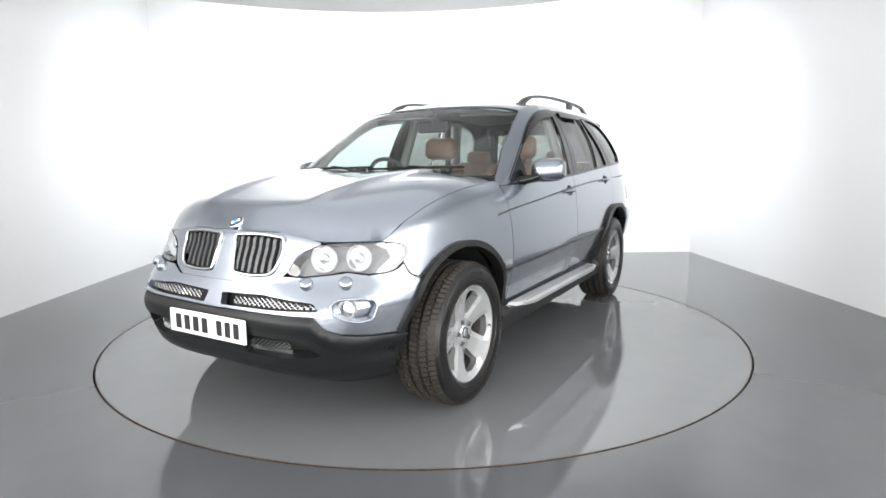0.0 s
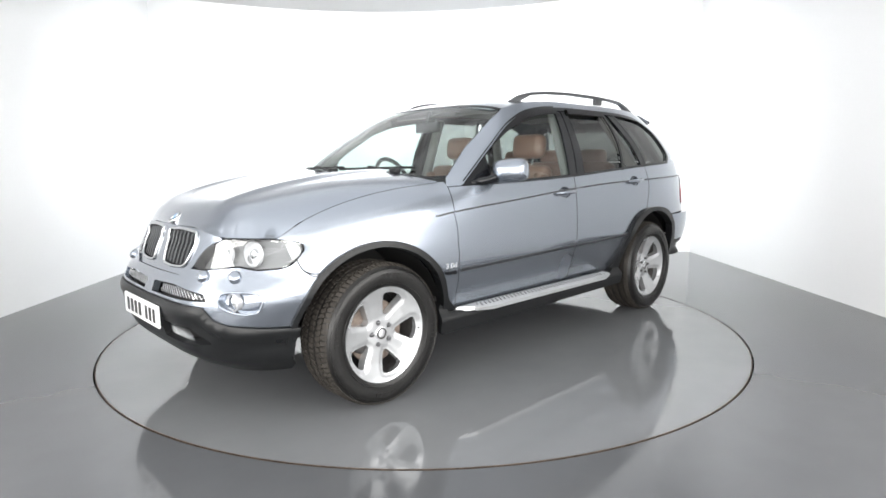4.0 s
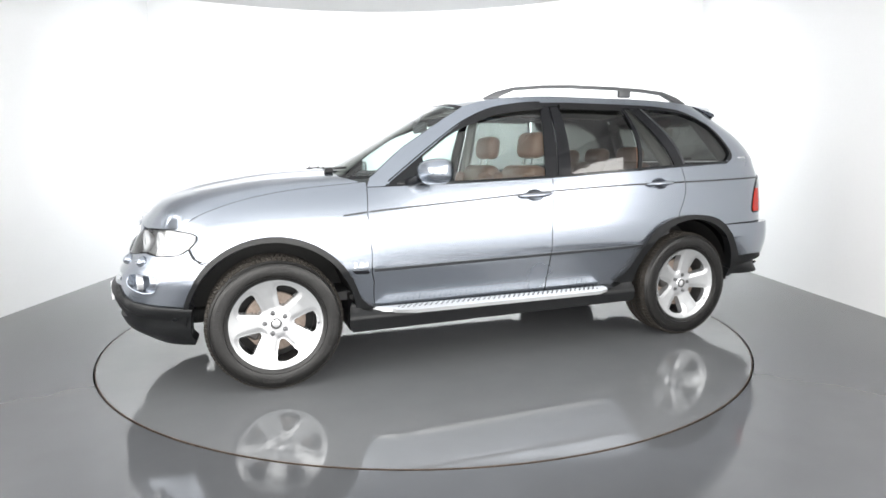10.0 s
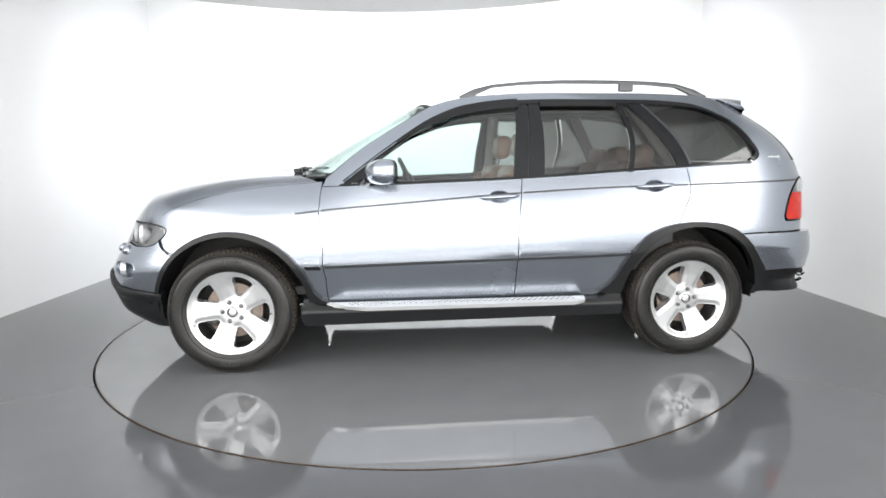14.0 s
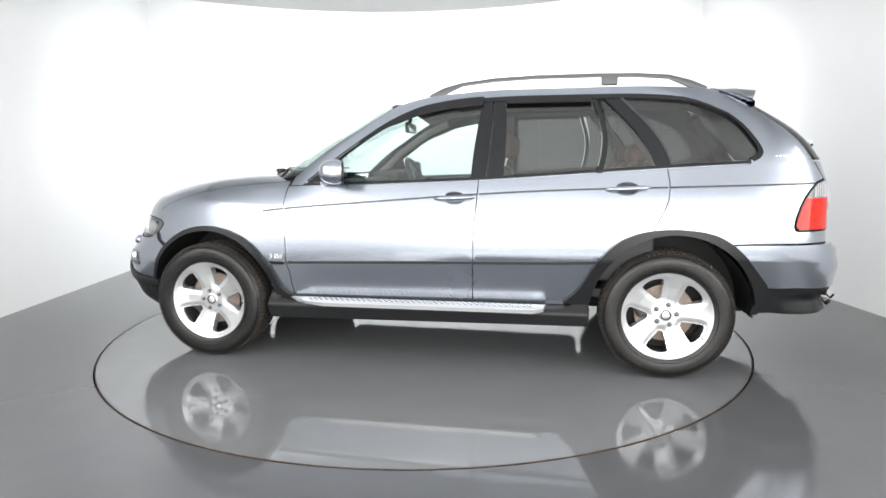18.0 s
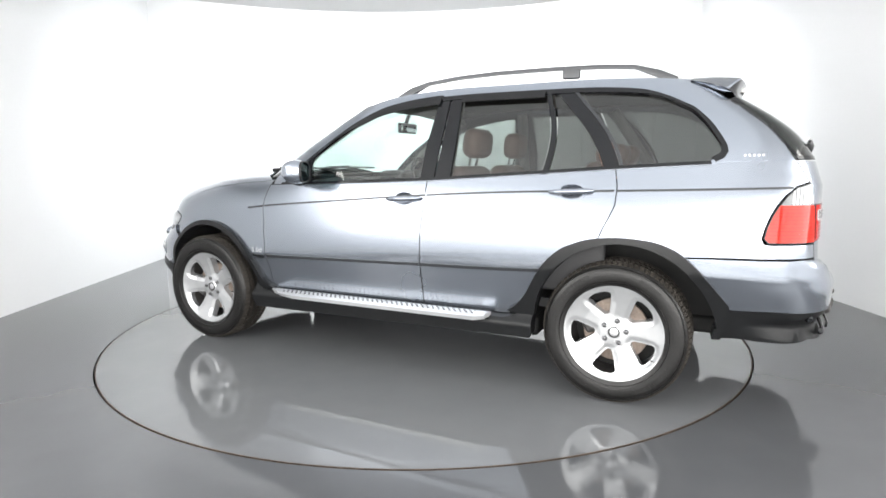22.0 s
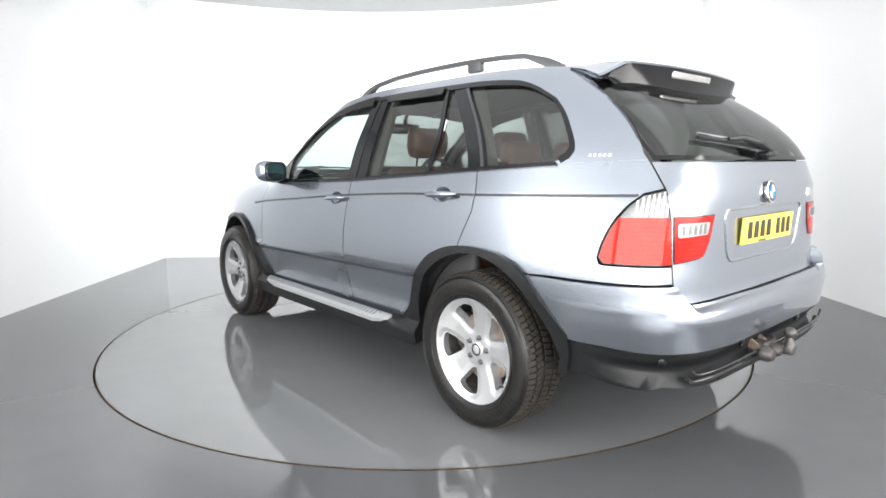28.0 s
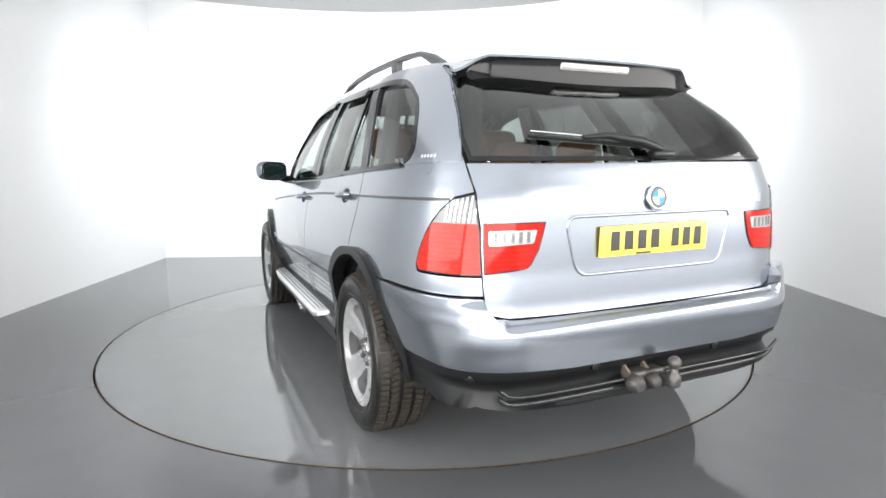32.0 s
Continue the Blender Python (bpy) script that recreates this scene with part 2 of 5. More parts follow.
def sheet(name, surface, outer, mat, parent, holes=(), step=0.05, thick=0.012, gap=0.0, off=0.0, label="", aspect=1.0, out=None, edge=None):
    """A panel: the outline, less its holes, laid on a surface; off moves it outwards, thick turns its edges inwards."""
    edge = edge or step * 0.5
    poly = dense(outer, edge)
    if gap:
        poly = shrunk(poly, gap)
    hs = [dense(h, edge) for h in holes]
    lo, hi = poly.min(0), poly.max(0)
    gx, gy = np.meshgrid(np.arange(lo[0] + step * 0.5, hi[0], step), np.arange(lo[1] + step * 0.37, hi[1], step * aspect))
    grid = np.stack([gx.ravel(), gy.ravel()], 1)
    ok = inside(poly, grid)
    for h in hs:
        ok &= ~inside(h, grid)
    rim = np.concatenate([poly] + hs)
    grid = grid[ok]
    if len(grid):
        far = np.min((grid[:, None, 0] - rim[None, :, 0]) ** 2 + (grid[:, None, 1] - rim[None, :, 1]) ** 2, 1) > (0.3 * min(step, step * aspect)) ** 2
        grid = grid[far]
    pts = np.concatenate([rim, grid])
    edges, base = [], 0
    for loop in [poly] + hs:
        n = len(loop)
        edges += [(base + i, base + (i + 1) % n) for i in range(n)]
        base += n
    vs, _, faces, *_ = delaunay_2d_cdt([Vector(p) for p in pts], edges, [], 0, 1e-7)
    vs = np.array([tuple(v) for v in vs])
    tri = np.array([f for f in faces if len(f) == 3], int)
    cen = vs[tri].mean(1)
    keep = inside(poly, cen)
    for h in hs:
        keep &= ~inside(h, cen)
    # leave out slivers along the rim
    c3 = vs[tri]
    sides = np.stack([np.hypot(*(c3[:, i] - c3[:, i - 1]).T) for i in range(3)], 1).max(1)
    e1, e2 = c3[:, 1] - c3[:, 0], c3[:, 2] - c3[:, 0]
    high = np.abs(e1[:, 0] * e2[:, 1] - e1[:, 1] * e2[:, 0]) / np.maximum(sides, 1e-9)
    keep &= ~((tri < len(rim)).all(1) & (high < 0.03 * sides))
    tri = tri[keep]
    used = np.unique(tri)
    remap = -np.ones(len(vs), int)
    remap[used] = np.arange(len(used))
    vs, tri = vs[used], remap[tri]
    e = 5e-3
    P = surface(vs[:, 0], vs[:, 1])
    du = surface(vs[:, 0] + e, vs[:, 1]) - surface(vs[:, 0] - e, vs[:, 1])
    dv = surface(vs[:, 0], vs[:, 1] + e) - surface(vs[:, 0], vs[:, 1] - e)
    N = np.cross(du, dv)
    N /= np.maximum(np.linalg.norm(N, axis=1), 1e-12)[:, None]
    ref = P - CORE if out is None else np.tile(np.array(out, float), (len(P), 1))
    if out is None:
        ref = ref * np.array([0.35, 1.0, 1.0])
    flip = (N * ref).sum(1) < 0
    N[flip] *= -1
    o = off(vs[:, 0], vs[:, 1]) if callable(off) else off
    N0 = N.copy()
    P = P + N * (np.asarray(o) * np.ones(len(P)))[:, None]
    fn = np.cross(P[tri[:, 1]] - P[tri[:, 0]], P[tri[:, 2]] - P[tri[:, 0]])
    wrong = (fn * N[tri].mean(1)).sum(1) < 0
    tri[wrong] = tri[wrong][:, ::-1]
    if callable(off):
        # normals of the displaced surface
        def raised(u, v):
            a = surface(u + e, v) - surface(u - e, v)
            b = surface(u, v + e) - surface(u, v - e)
            m = np.cross(a, b)
            m /= np.maximum(np.linalg.norm(m, axis=1), 1e-12)[:, None]
            m[(m * N0).sum(1) < 0] *= -1
            return surface(u, v) + m * np.asarray(off(u, v))[:, None]
        w = 8e-3
        M = np.cross(raised(vs[:, 0] + w, vs[:, 1]) - raised(vs[:, 0] - w, vs[:, 1]), raised(vs[:, 0], vs[:, 1] + w) - raised(vs[:, 0], vs[:, 1] - w))
        M /= np.maximum(np.linalg.norm(M, axis=1), 1e-12)[:, None]
        M[(M * N0).sum(1) < 0] *= -1
        N = M
    verts = list(P)
    faces = [tuple(t) for t in tri]
    loops = [N[i] for t in tri for i in t]
    if thick:
        count = {}
        for t in tri:
            for a, b in ((t[0], t[1]), (t[1], t[2]), (t[2], t[0])):
                count[(a, b)] = 1
        rims = [(a, b) for (a, b) in count if (b, a) not in count]
        low = {}
        for a, b in rims:
            for i in (a, b):
                if i not in low:
                    low[i] = len(verts)
                    verts.append(P[i] - N0[i] * thick)
        for a, b in rims:
            f = (b, a, low[a], low[b])
            faces.append(f)
            n = np.cross(P[a] - P[b], verts[low[a]] - P[b])
            n /= max(np.linalg.norm(n), 1e-12)
            loops += [n] * 4
    # edges at panel gaps go near-black: the gap's shade is in the colour
    return mesh_object(name, verts, faces, mat, parent, label, loops=loops, rim=DARK if gap else None, first=len(tri))


def bead(name, surface, outline, radius, mat, parent, off=0.0, step=0.012, label="", sides=8):
    """A round closed bead along an outline on a surface."""
    p = dense(outline, step)
    q = surface(p[:, 0], p[:, 1])
    d = (q - CORE) * np.array([1.0, 1.0, 0.2])
    q = q + d / np.linalg.norm(d, axis=1)[:, None] * off
    rows, bm = [], bmesh.new()
    n = len(q)
    for i in range(n):
        t = Vector(q[(i + 1) % n] - q[i - 1]).normalized()
        o = Vector(d[i])
        a = (o - t * o.dot(t)).normalized()
        b = t.cross(a)
        rows.append([bm.verts.new(Vector(q[i]) + a * (radius * math.cos(k * math.tau / sides)) + b * (radius * math.sin(k * math.tau / sides))) for k in range(sides)])
    for i in range(n):
        for k in range(sides):
            bm.faces.new((rows[i - 1][k], rows[i - 1][(k + 1) % sides], rows[i][(k + 1) % sides], rows[i][k]))
    return part(name, bm, mat, parent, label, smooth=80)


# ---- the car's surfaces: x forward, y to its left, z up, in metres ----
XC = -0.3
LOWF = knots((0.20, 1.98), (0.27, 2.08), (0.34, 2.185), (0.42, 2.235), (0.50, 2.25), (0.58, 2.245), (0.65, 2.215), (0.72, 2.16), (0.80, 2.12), (0.86, 2.09), (0.95, 2.05), (1.2, 1.9))
NF, NR = 5.0, 7.5
NOSE = knots((0.3, 0.0), (0.62, 0.0), (0.72, 0.03), (0.86, 0.05), (1.2, 0.05))
GRNF = knots((0.95, 1.36), (1.17, 1.045), (1.30, 0.84), (1.45, 0.582), (1.58, 0.35), (1.64, 0.225), (1.75, -0.05))
REAR = knots((0.25, 2.18), (0.40, 2.28), (0.50, 2.325), (0.62, 2.335), (0.74, 2.317), (0.80, 2.314), (0.86, 2.311), (1.0, 2.312), (1.116, 2.314), (1.124, 2.312), (1.17, 2.2975), (1.235, 2.277), (1.30, 2.243), (1.38, 2.178), (1.45, 2.095), (1.5, 2.022), (1.55, 1.945), (1.6, 1.87), (1.66, 1.78), (1.75, 1.65))
WIDE = knots((0.20, 0.80), (0.30, 0.818), (0.40, 0.842), (0.50, 0.868), (0.60, 0.895), (0.645, 0.9075), (0.66, 0.912), (0.72, 0.914), (0.80, 0.912), (0.90, 0.903), (1.0, 0.888), (1.08, 0.872), (1.16, 0.85), (1.25, 0.826), (1.34, 0.797), (1.45, 0.752), (1.55, 0.703), (1.62, 0.66), (1.66, 0.625), (1.70, 0.58), (1.75, 0.5))
HOODTOP = knots((0.6, 1.25), (0.95, 1.20), (1.14, 1.192), (1.38, 1.174), (1.66, 1.130), (1.85, 1.087), (1.96, 1.056), (2.05, 1.024), (2.2, 0.96))
ROOFTOP = knots((-2.0, 1.64), (-1.85, 1.672), (-1.6, 1.697), (-1.1, 1.716), (-0.6, 1.716), (-0.2, 1.702), (0.05, 1.678), (0.2, 1.645), (0.35, 1.59))

_r = np.linspace(0, 1, 1501)
_a = np.concatenate([np.arccos(_r ** (NF / 2)), math.pi - np.arccos(_r ** (NR / 2)), np.linspace(0, math.pi, 1501)])
_a = np.unique(np.round(_a, 14))
_c, _s = np.abs(np.cos(_a)), np.sin(_a).clip(0)
_x = np.where(_a < math.pi / 2, XC + 2.52 * _c ** (2 / NF), XC - 2.0 * _c ** (2 / NR))
_y = 0.91 * np.where(_a < math.pi / 2, _s ** (2 / NF), _s ** (2 / NR))
_arc = np.concatenate([[0], np.cumsum(np.hypot(np.diff(_x), np.diff(_y)))])
SMAX = float(_arc[-1])


def ring(s, z, front, nf, width):
    """A point of a plan outline: s runs from the nose's centre round the car's left side to the tail's centre; it may run on to the right side."""
    s, z = np.asarray(s, float) + 0 * np.asarray(z, float), np.asarray(z, float) + 0 * np.asarray(s, float)
    sign = np.where((s < 0) | (s > SMAX), -1.0, 1.0)
    q = np.abs(s)
    q = np.where(q > SMAX, 2 * SMAX - q, q)
    a = np.interp(q, _arc, _a)
    c, d = np.abs(np.cos(a)), np.sin(a).clip(0)
    fr = a < math.pi / 2
    n = np.where(fr, nf, NR)
    x = np.where(fr, XC + (front - XC) * c ** (2 / n), XC - (REAR(z) + XC) * c ** (2 / n))
    return x, sign * width * d ** (2 / n)


def smooth(a, b, x):
    t = np.clip((x - a) / (b - a), 0, 1)
    return t * t * (3 - 2 * t)


SHB, SHP, SHQ = 0.62, 4.6, 4.6


def low(s, z):
    """The lower body, with the wings' rounded shoulders."""
    zc = np.minimum(z, 0.86)
    x, y = ring(s, z, LOWF(zc), NF, 1.0)
    k = smooth(0.55, 0.95, x)
    zw = z + np.where(x > -1.6, 0.024 * x, -0.04) * (1 - smooth(0.75, 0.9, z))
    w = WIDE(zw) * (1 - k) + WIDE(np.minimum(zw, 0.86)) * k
    rise = np.clip((z - SHB) / np.maximum(HOODTOP(x) - SHB, 0.05), 0, 0.9995)
    sh = (1 - rise**SHQ) ** (1 / SHP)
    y = y * w
    y = y * (1 - k * (1 - sh) * smooth(0.30, 0.60, np.abs(y)))
    x = x + NOSE(zc) * np.exp(-((y / 0.42) ** 2)) * (x > 1.2)
    x = x - 6.0 * np.clip(np.minimum(z, 0.93) - 0.86, 0, 1) ** 2 * smooth(1.5, 1.95, x) * smooth(0.76, 0.56, np.abs(y))
    return np.stack([x, y, z + 0 * x], 1)


def green(s, z):
    """The glasshouse."""
    x, y = ring(s, z, GRNF(z), NF, WIDE(z))
    return np.stack([x, y, z + 0 * x], 1)


def front_z(y):
    """The height of the bonnet's front edge."""
    return 0.929 - 0.036 * smooth(0.24, 0.56, np.abs(y))


def hood_z(x, y):
    xp = np.minimum(x, 1.93)
    w = ring(side_s(xp, 0.86), np.full(np.shape(xp), 0.86), LOWF(0.86), NF, WIDE(0.86 + 0 * xp))[1]
    r = np.clip(np.abs(y) / np.maximum(w, 0.02), 0, 0.995)
    z = SHB + (HOODTOP(x) - SHB) * (1 - r**SHP) ** (1 / SHQ)
    roll = np.clip((FRONTX(np.abs(y)) - x) / (0.16 - 0.11 * smooth(0.50, 0.72, np.abs(y))), 0, 1)
    z1 = front_z(y)
    return np.where(x > 1.6, z1 + (z - z1) * (1 - (1 - roll) ** 2.5), z)


def side_s(x, z, upper=False):
    """The run s of a point of the left flank, given x."""
    x, z = np.asarray(x, float), np.asarray(z, float) + 0 * np.asarray(x, float)
    front = GRNF(z) if upper else LOWF(np.minimum(z, 0.86))
    nf = NF
    fr = x > XC
    n = np.where(fr, nf, NR)
    r = np.clip(np.where(fr, (x - XC) / (front - XC), (XC - x) / (REAR(z) + XC)), 0, 1)
    c = r ** (n / 2)
    a = np.where(fr, np.arccos(c), math.pi - np.arccos(c))
    return np.interp(a, _a, _arc)


def end_s(y, z, rear=False, upper=False):
    """The run s of a point of the front or the tail, given y; negative y lies on the right."""
    n = NR if rear else NF
    w = WIDE(z)
    d = min(abs(y) / w, 1) ** (n / 2)
    a = math.asin(d)
    s = float(np.interp(math.pi - a if rear else a, _a, _arc))
    return (s if y >= 0 else 2 * SMAX - s) if rear else (s if y >= 0 else -s)


def L(*pts):
    return [(float(side_s(x, z)), z) for x, z in pts]


def G(*pts):
    return [(float(side_s(x, z, True)), z) for x, z in pts]


def F(*pts, upper=False):
    return [(end_s(y, z, False, upper), z) for y, z in pts]


def R(*pts):
    return [(end_s(y, z, True), z) for y, z in pts]


def flipped(surface):
    """The same surface on the car's right side."""
    def other(u, v):
        return surface(u, v) * np.array([1.0, -1.0, 1.0])
    return other


def both(name, surface, outer, mat, parent, **more):
    """A panel on the left side and its mirror image on the right."""
    return [sheet(name, f, outer, mat, parent, **more) for f in (surface, flipped(surface))]


_q = np.linspace(0.0, float(side_s(1.80, 0.86)), 60)
_p = low(_q, front_z(low(_q, np.full(60, 0.86))[:, 1]))
_o = np.argsort(_p[:, 1])


def FRONTX(y):
    """How far forward the bonnet reaches, at y."""
    return np.interp(y, _p[_o, 1], _p[_o, 0])


# ---- the room ----
X0, X1, Y0, Y1, ZC = -3.52, 3.62, -7.2, 3.4, 3.4
TABLE_R = 2.278


def room():
    bm = lathe(bmesh.new(), [(TABLE_R + 0.006, -0.15), (TABLE_R + 0.006, 0.0), (3.4, 0.0), (8.6, 0.0), (8.6, -0.15)], 160, "z", closed=True)
    for co, no in (((X0 - 0.2, 0, 0), (-1, 0, 0)), ((X1 + 0.2, 0, 0), (1, 0, 0)), ((0, Y0 - 0.2, 0), (0, -1, 0)), ((0, Y1 + 0.2, 0), (0, 1, 0))):
        bmesh.ops.bisect_plane(bm, geom=bm.verts[:] + bm.edges[:] + bm.faces[:], plane_co=co, plane_no=no, clear_outer=True)
    floor = part("floor", bm, FLOORGREY, None)
    tagged(floor, "smooth grey gloss-painted studio floor", "floor", kind="structure")
    pit = part("floor_pit", lathe(bmesh.new(), [(TABLE_R + 0.05, -0.16), (TABLE_R + 0.05, -0.15)], 64, "z"), DARK, floor)

    def wall(name, x0, y0, x1, y1, label):
        ob = part(name, boxed((x0 + x1) / 2, (y0 + y1) / 2, ZC / 2, abs(x1 - x0), abs(y1 - y0), ZC), WALLWHITE, None, smooth=0)
        tagged(ob, label, "wall", kind="structure")
    wall("wall_north", X0 - 0.2, Y1, X1 + 0.2, Y1 + 0.2, "brightly lit plain white studio back wall")
    wall("wall_west", X0 - 0.2, Y0, X0, Y1, "plain white painted studio side wall")
    wall("wall_east", X1, Y0, X1 + 0.2, Y1, "plain white painted studio side wall")
    wall("wall_south", X0 - 0.2, Y0 - 0.2, X1 + 0.2, Y0, "plain white painted studio wall behind the camera")
    ceiling = part("ceiling", boxed((X0 + X1) / 2, (Y0 + Y1) / 2, ZC + 0.1, X1 - X0 + 0.4, Y1 - Y0 + 0.4, 0.2), WALLWHITE, None, smooth=0)
    tagged(ceiling, "plain white studio ceiling above the light cove", "ceiling", kind="structure")
    panel = part("ceiling_panel", lathe(bmesh.new(), [(2.98, 2.51), (3.04, 2.50), (3.05, 2.53), (3.04, 2.60)], 160, "z", (-0.35, -2.34, 0)), WALLWHITE, None)
    tagged(panel, "large round white ceiling panel hung over the turntable", "ceiling panel", kind="structure")
    for k in range(4):
        a = k * math.tau / 4 + 0.5
        part("hanger", tube(bmesh.new(), [(-0.35 + 2 * math.cos(a), -2.34 + 2 * math.sin(a), 2.6), (-0.35 + 2 * math.cos(a), -2.34 + 2 * math.sin(a), ZC)], 0.008, 6), STEEL, panel)


room()

turntable = new("turntable")
tagged(turntable, "round grey painted turntable set flush in the floor", "turntable")
part("disc", lathe(bmesh.new(), [(TABLE_R - 0.06, -0.08), (TABLE_R - 0.007, -0.06), (TABLE_R - 0.007, -0.003), (TABLE_R - 0.010, 0.0)], 160, "z"), DISCLIT, turntable, "smooth grey painted disc")
part("edge_band", lathe(bmesh.new(), [(TABLE_R - 0.004, -0.05), (TABLE_R - 0.004, 0.0008), (TABLE_R - 0.007, 0.0012), (TABLE_R - 0.009, 0.0006), (TABLE_R - 0.009, -0.05)], 160, "z", closed=True), EDGE, turntable, "thin worn brownish steel edge band")

# ---- the car ----
car = new("car")
tagged(car, "silver-blue estate off-roader with tan leather seats on the turntable", "car")

HOODEDGE = knots((0.86, 0.765), (1.1, 0.772), (1.4, 0.776), (1.67, 0.766), (1.826, 0.743), (1.9, 0.716), (2.0, 0.66))
FCX, RCX, HUBZ = 1.41, -1.41, 0.36


def arch(cx, cz, r, a0, a1, n=22):
    return [(cx + r * math.cos(radians(a0 + (a1 - a0) * i / n)), cz + r * math.sin(radians(a0 + (a1 - a0) * i / n))) for i in range(n + 1)]


def across_front(pts):
    """A closed outline across the nose from its left half, which starts and ends on the centre line."""
    return pts + [(-s, z) for s, z in pts[::-1] if s > 1e-6]


def band(line, width):
    """A strip of that width along an open line."""
    p = np.array(line, float)
    d = np.gradient(p, axis=0)
    n = np.stack([-d[:, 1], d[:, 0]], 1) / np.hypot(d[:, 0], d[:, 1])[:, None]
    return [tuple(q) for q in p - n * width / 2] + [tuple(q) for q in (p + n * width / 2)[::-1]]


def spot(surface, s, z, side=1):
    """A point of a surface and its outward normal."""
    e = 1e-3
    q = surface(np.array([s, s + e, s]), np.array([z, z, z + e]))
    n = np.cross(q[1] - q[0], q[2] - q[0])
    n /= np.linalg.norm(n)
    if n @ ((q[0] - CORE) * np.array([0.35, 1, 1])) < 0:
        n = -n
    f = np.array([1, side, 1])
    return Vector(q[0] * f), Vector(n * f)


def facing(p, n, spin=0.0):
    """A pose at p whose z axis points along n, its y axis as far up as can be."""
    return Matrix.Translation(p) @ Vector(n).to_track_quat("Z", "Y").to_matrix().to_4x4() @ Matrix.Rotation(spin, 4, "Z")


def turned(profile, sides, m):
    """A turned shape round the z axis of the pose m."""
    bm = lathe(bmesh.new(), profile, sides, "z")
    bmesh.ops.transform(bm, matrix=m, verts=bm.verts)
    return bm


def grid_wires(name, surface, outline, pitch, slope, off, mat, parent, radius=0.0028):
    """Woven diamond mesh filling an outline on a surface."""
    poly = np.array(outline, float)
    lo, hi = poly.min(0), poly.max(0)
    bm = bmesh.new()
    for sign in (1, -1):
        reach = (hi[1] - lo[1]) / slope
        for c in np.arange(lo[0] - reach, hi[0] + reach, pitch):
            t = np.linspace(0, 1, 60)
            u = c + (t if sign > 0 else 1 - t) * reach
            v = lo[1] + t * (hi[1] - lo[1])
            ok = inside(poly, np.stack([u, v], 1))
            if ok.sum() < 4:
                continue
            idx = np.where(ok)[0]
            for run in np.split(idx, np.where(np.diff(idx) > 1)[0] + 1):
                if len(run) < 4:
                    continue
                pick = run[:: max(1, len(run) // 6)]
                pts = surface(u[pick], v[pick])
                pts = pts - np.array([off, 0, 0]) * np.sign(pts[:, :1])
                tube(bm, pts, radius, 4, caps=False)
    return part(name, bm, mat, parent)


# front: bonnet, wings, lamps, grilles
SATIN = material("satin_chrome", (0.55, 0.56, 0.57), 0.22, 1.0, noise=0.02, scale=100)
SLAT = material("dark_grey_grille_slat", (0.035, 0.037, 0.04), 0.35, 0, noise=0.1)
HEADLAMP = F((0.389, 0.756), (0.425, 0.823), (0.458, 0.847), (0.50, 0.866), (0.56, 0.884)) + L((1.953, 0.888), (1.90, 0.886), (1.85, 0.878), (1.805, 0.868), (1.787, 0.856), (1.790, 0.833), (1.815, 0.805), (1.844, 0.780), (1.872, 0.764), (1.90, 0.756), (1.985, 0.752)) + F((0.649, 0.768), (0.62, 0.766), (0.59, 0.758), (0.477, 0.745), (0.42, 0.746))
FARCH = arch(FCX - 0.005, 0.365, 0.462, 46.5, 172)
hood_x = np.linspace(0.9, 1.88, 18)
fender = [(0.865, 1.13)] + [(float(x), float(z)) for x, z in zip(hood_x, hood_z(hood_x, HOODEDGE(hood_x)))] + [(1.895, 0.889), (1.85, 0.881), (1.803, 0.871), (1.784, 0.856), (1.787, 0.832), (1.812, 0.803), (1.825, 0.79), (1.808, 0.74), (1.775, 0.712)] + FARCH + [(0.965, 0.43), (0.90, 0.405), (0.843, 0.40), (0.855, 0.56), (0.875, 0.80), (0.885, 0.95), (0.875, 1.05)]
both("front_wing", low, L(*fender), PAINT, car, gap=0.002, step=0.04)

front_s = np.linspace(0.0, float(side_s(1.90, 0.86)), 22)
front_line = low(front_s, front_z(low(front_s, np.full(22, 0.86))[:, 1]))
hood_out = [(float(x), float(HOODEDGE(x))) for x in hood_x] + [(float(p[0]), float(p[1])) for p in front_line[::-1]]
hood_poly = hood_out + [(x, -y) for x, y in hood_out[::-1] if y > 1e-6] + [(1.0, -0.68), (1.06, -0.4), (1.08, 0.0), (1.06, 0.4), (1.0, 0.68)]


def hood_surface(x, y):
    rib = np.exp(-(((np.abs(y) - 0.34 - 0.09 * (1.95 - x)) / 0.055) ** 2)) * smooth(2.1, 1.75, x)
    return np.stack([x, y, hood_z(x, y) + 0.014 * rib - 0.006 * smooth(0.3, 0.1, np.abs(y)) * smooth(2.1, 1.75, x)], 1)


bonnet = sheet("bonnet", hood_surface, hood_poly, PAINT, car, step=0.03, out=(0, 0, 1), edge=0.015)

KIDNEY = rounded(F((0.040, 0.912), (0.19, 0.921), (0.340, 0.908), (0.346, 0.83), (0.315, 0.742), (0.19, 0.730), (0.070, 0.740)), [0.025, 0.06, 0.03, 0.04, 0.05, 0.06, 0.04], 7)
other_kidney = [(-s, z) for s, z in KIDNEY]
nose_panel = across_front(F((0.0, 0.703), (0.30, 0.703), (0.365, 0.738), (0.383, 0.756), (0.418, 0.823), (0.45, 0.850), (0.49, 0.868), (0.53, 0.884), (0.52, 0.892), (0.44, 0.906), (0.34, 0.9245), (0.0, 0.928)))
sheet("grille_surround", low, nose_panel, PAINT, car, holes=[KIDNEY, other_kidney], step=0.025, edge=0.012)
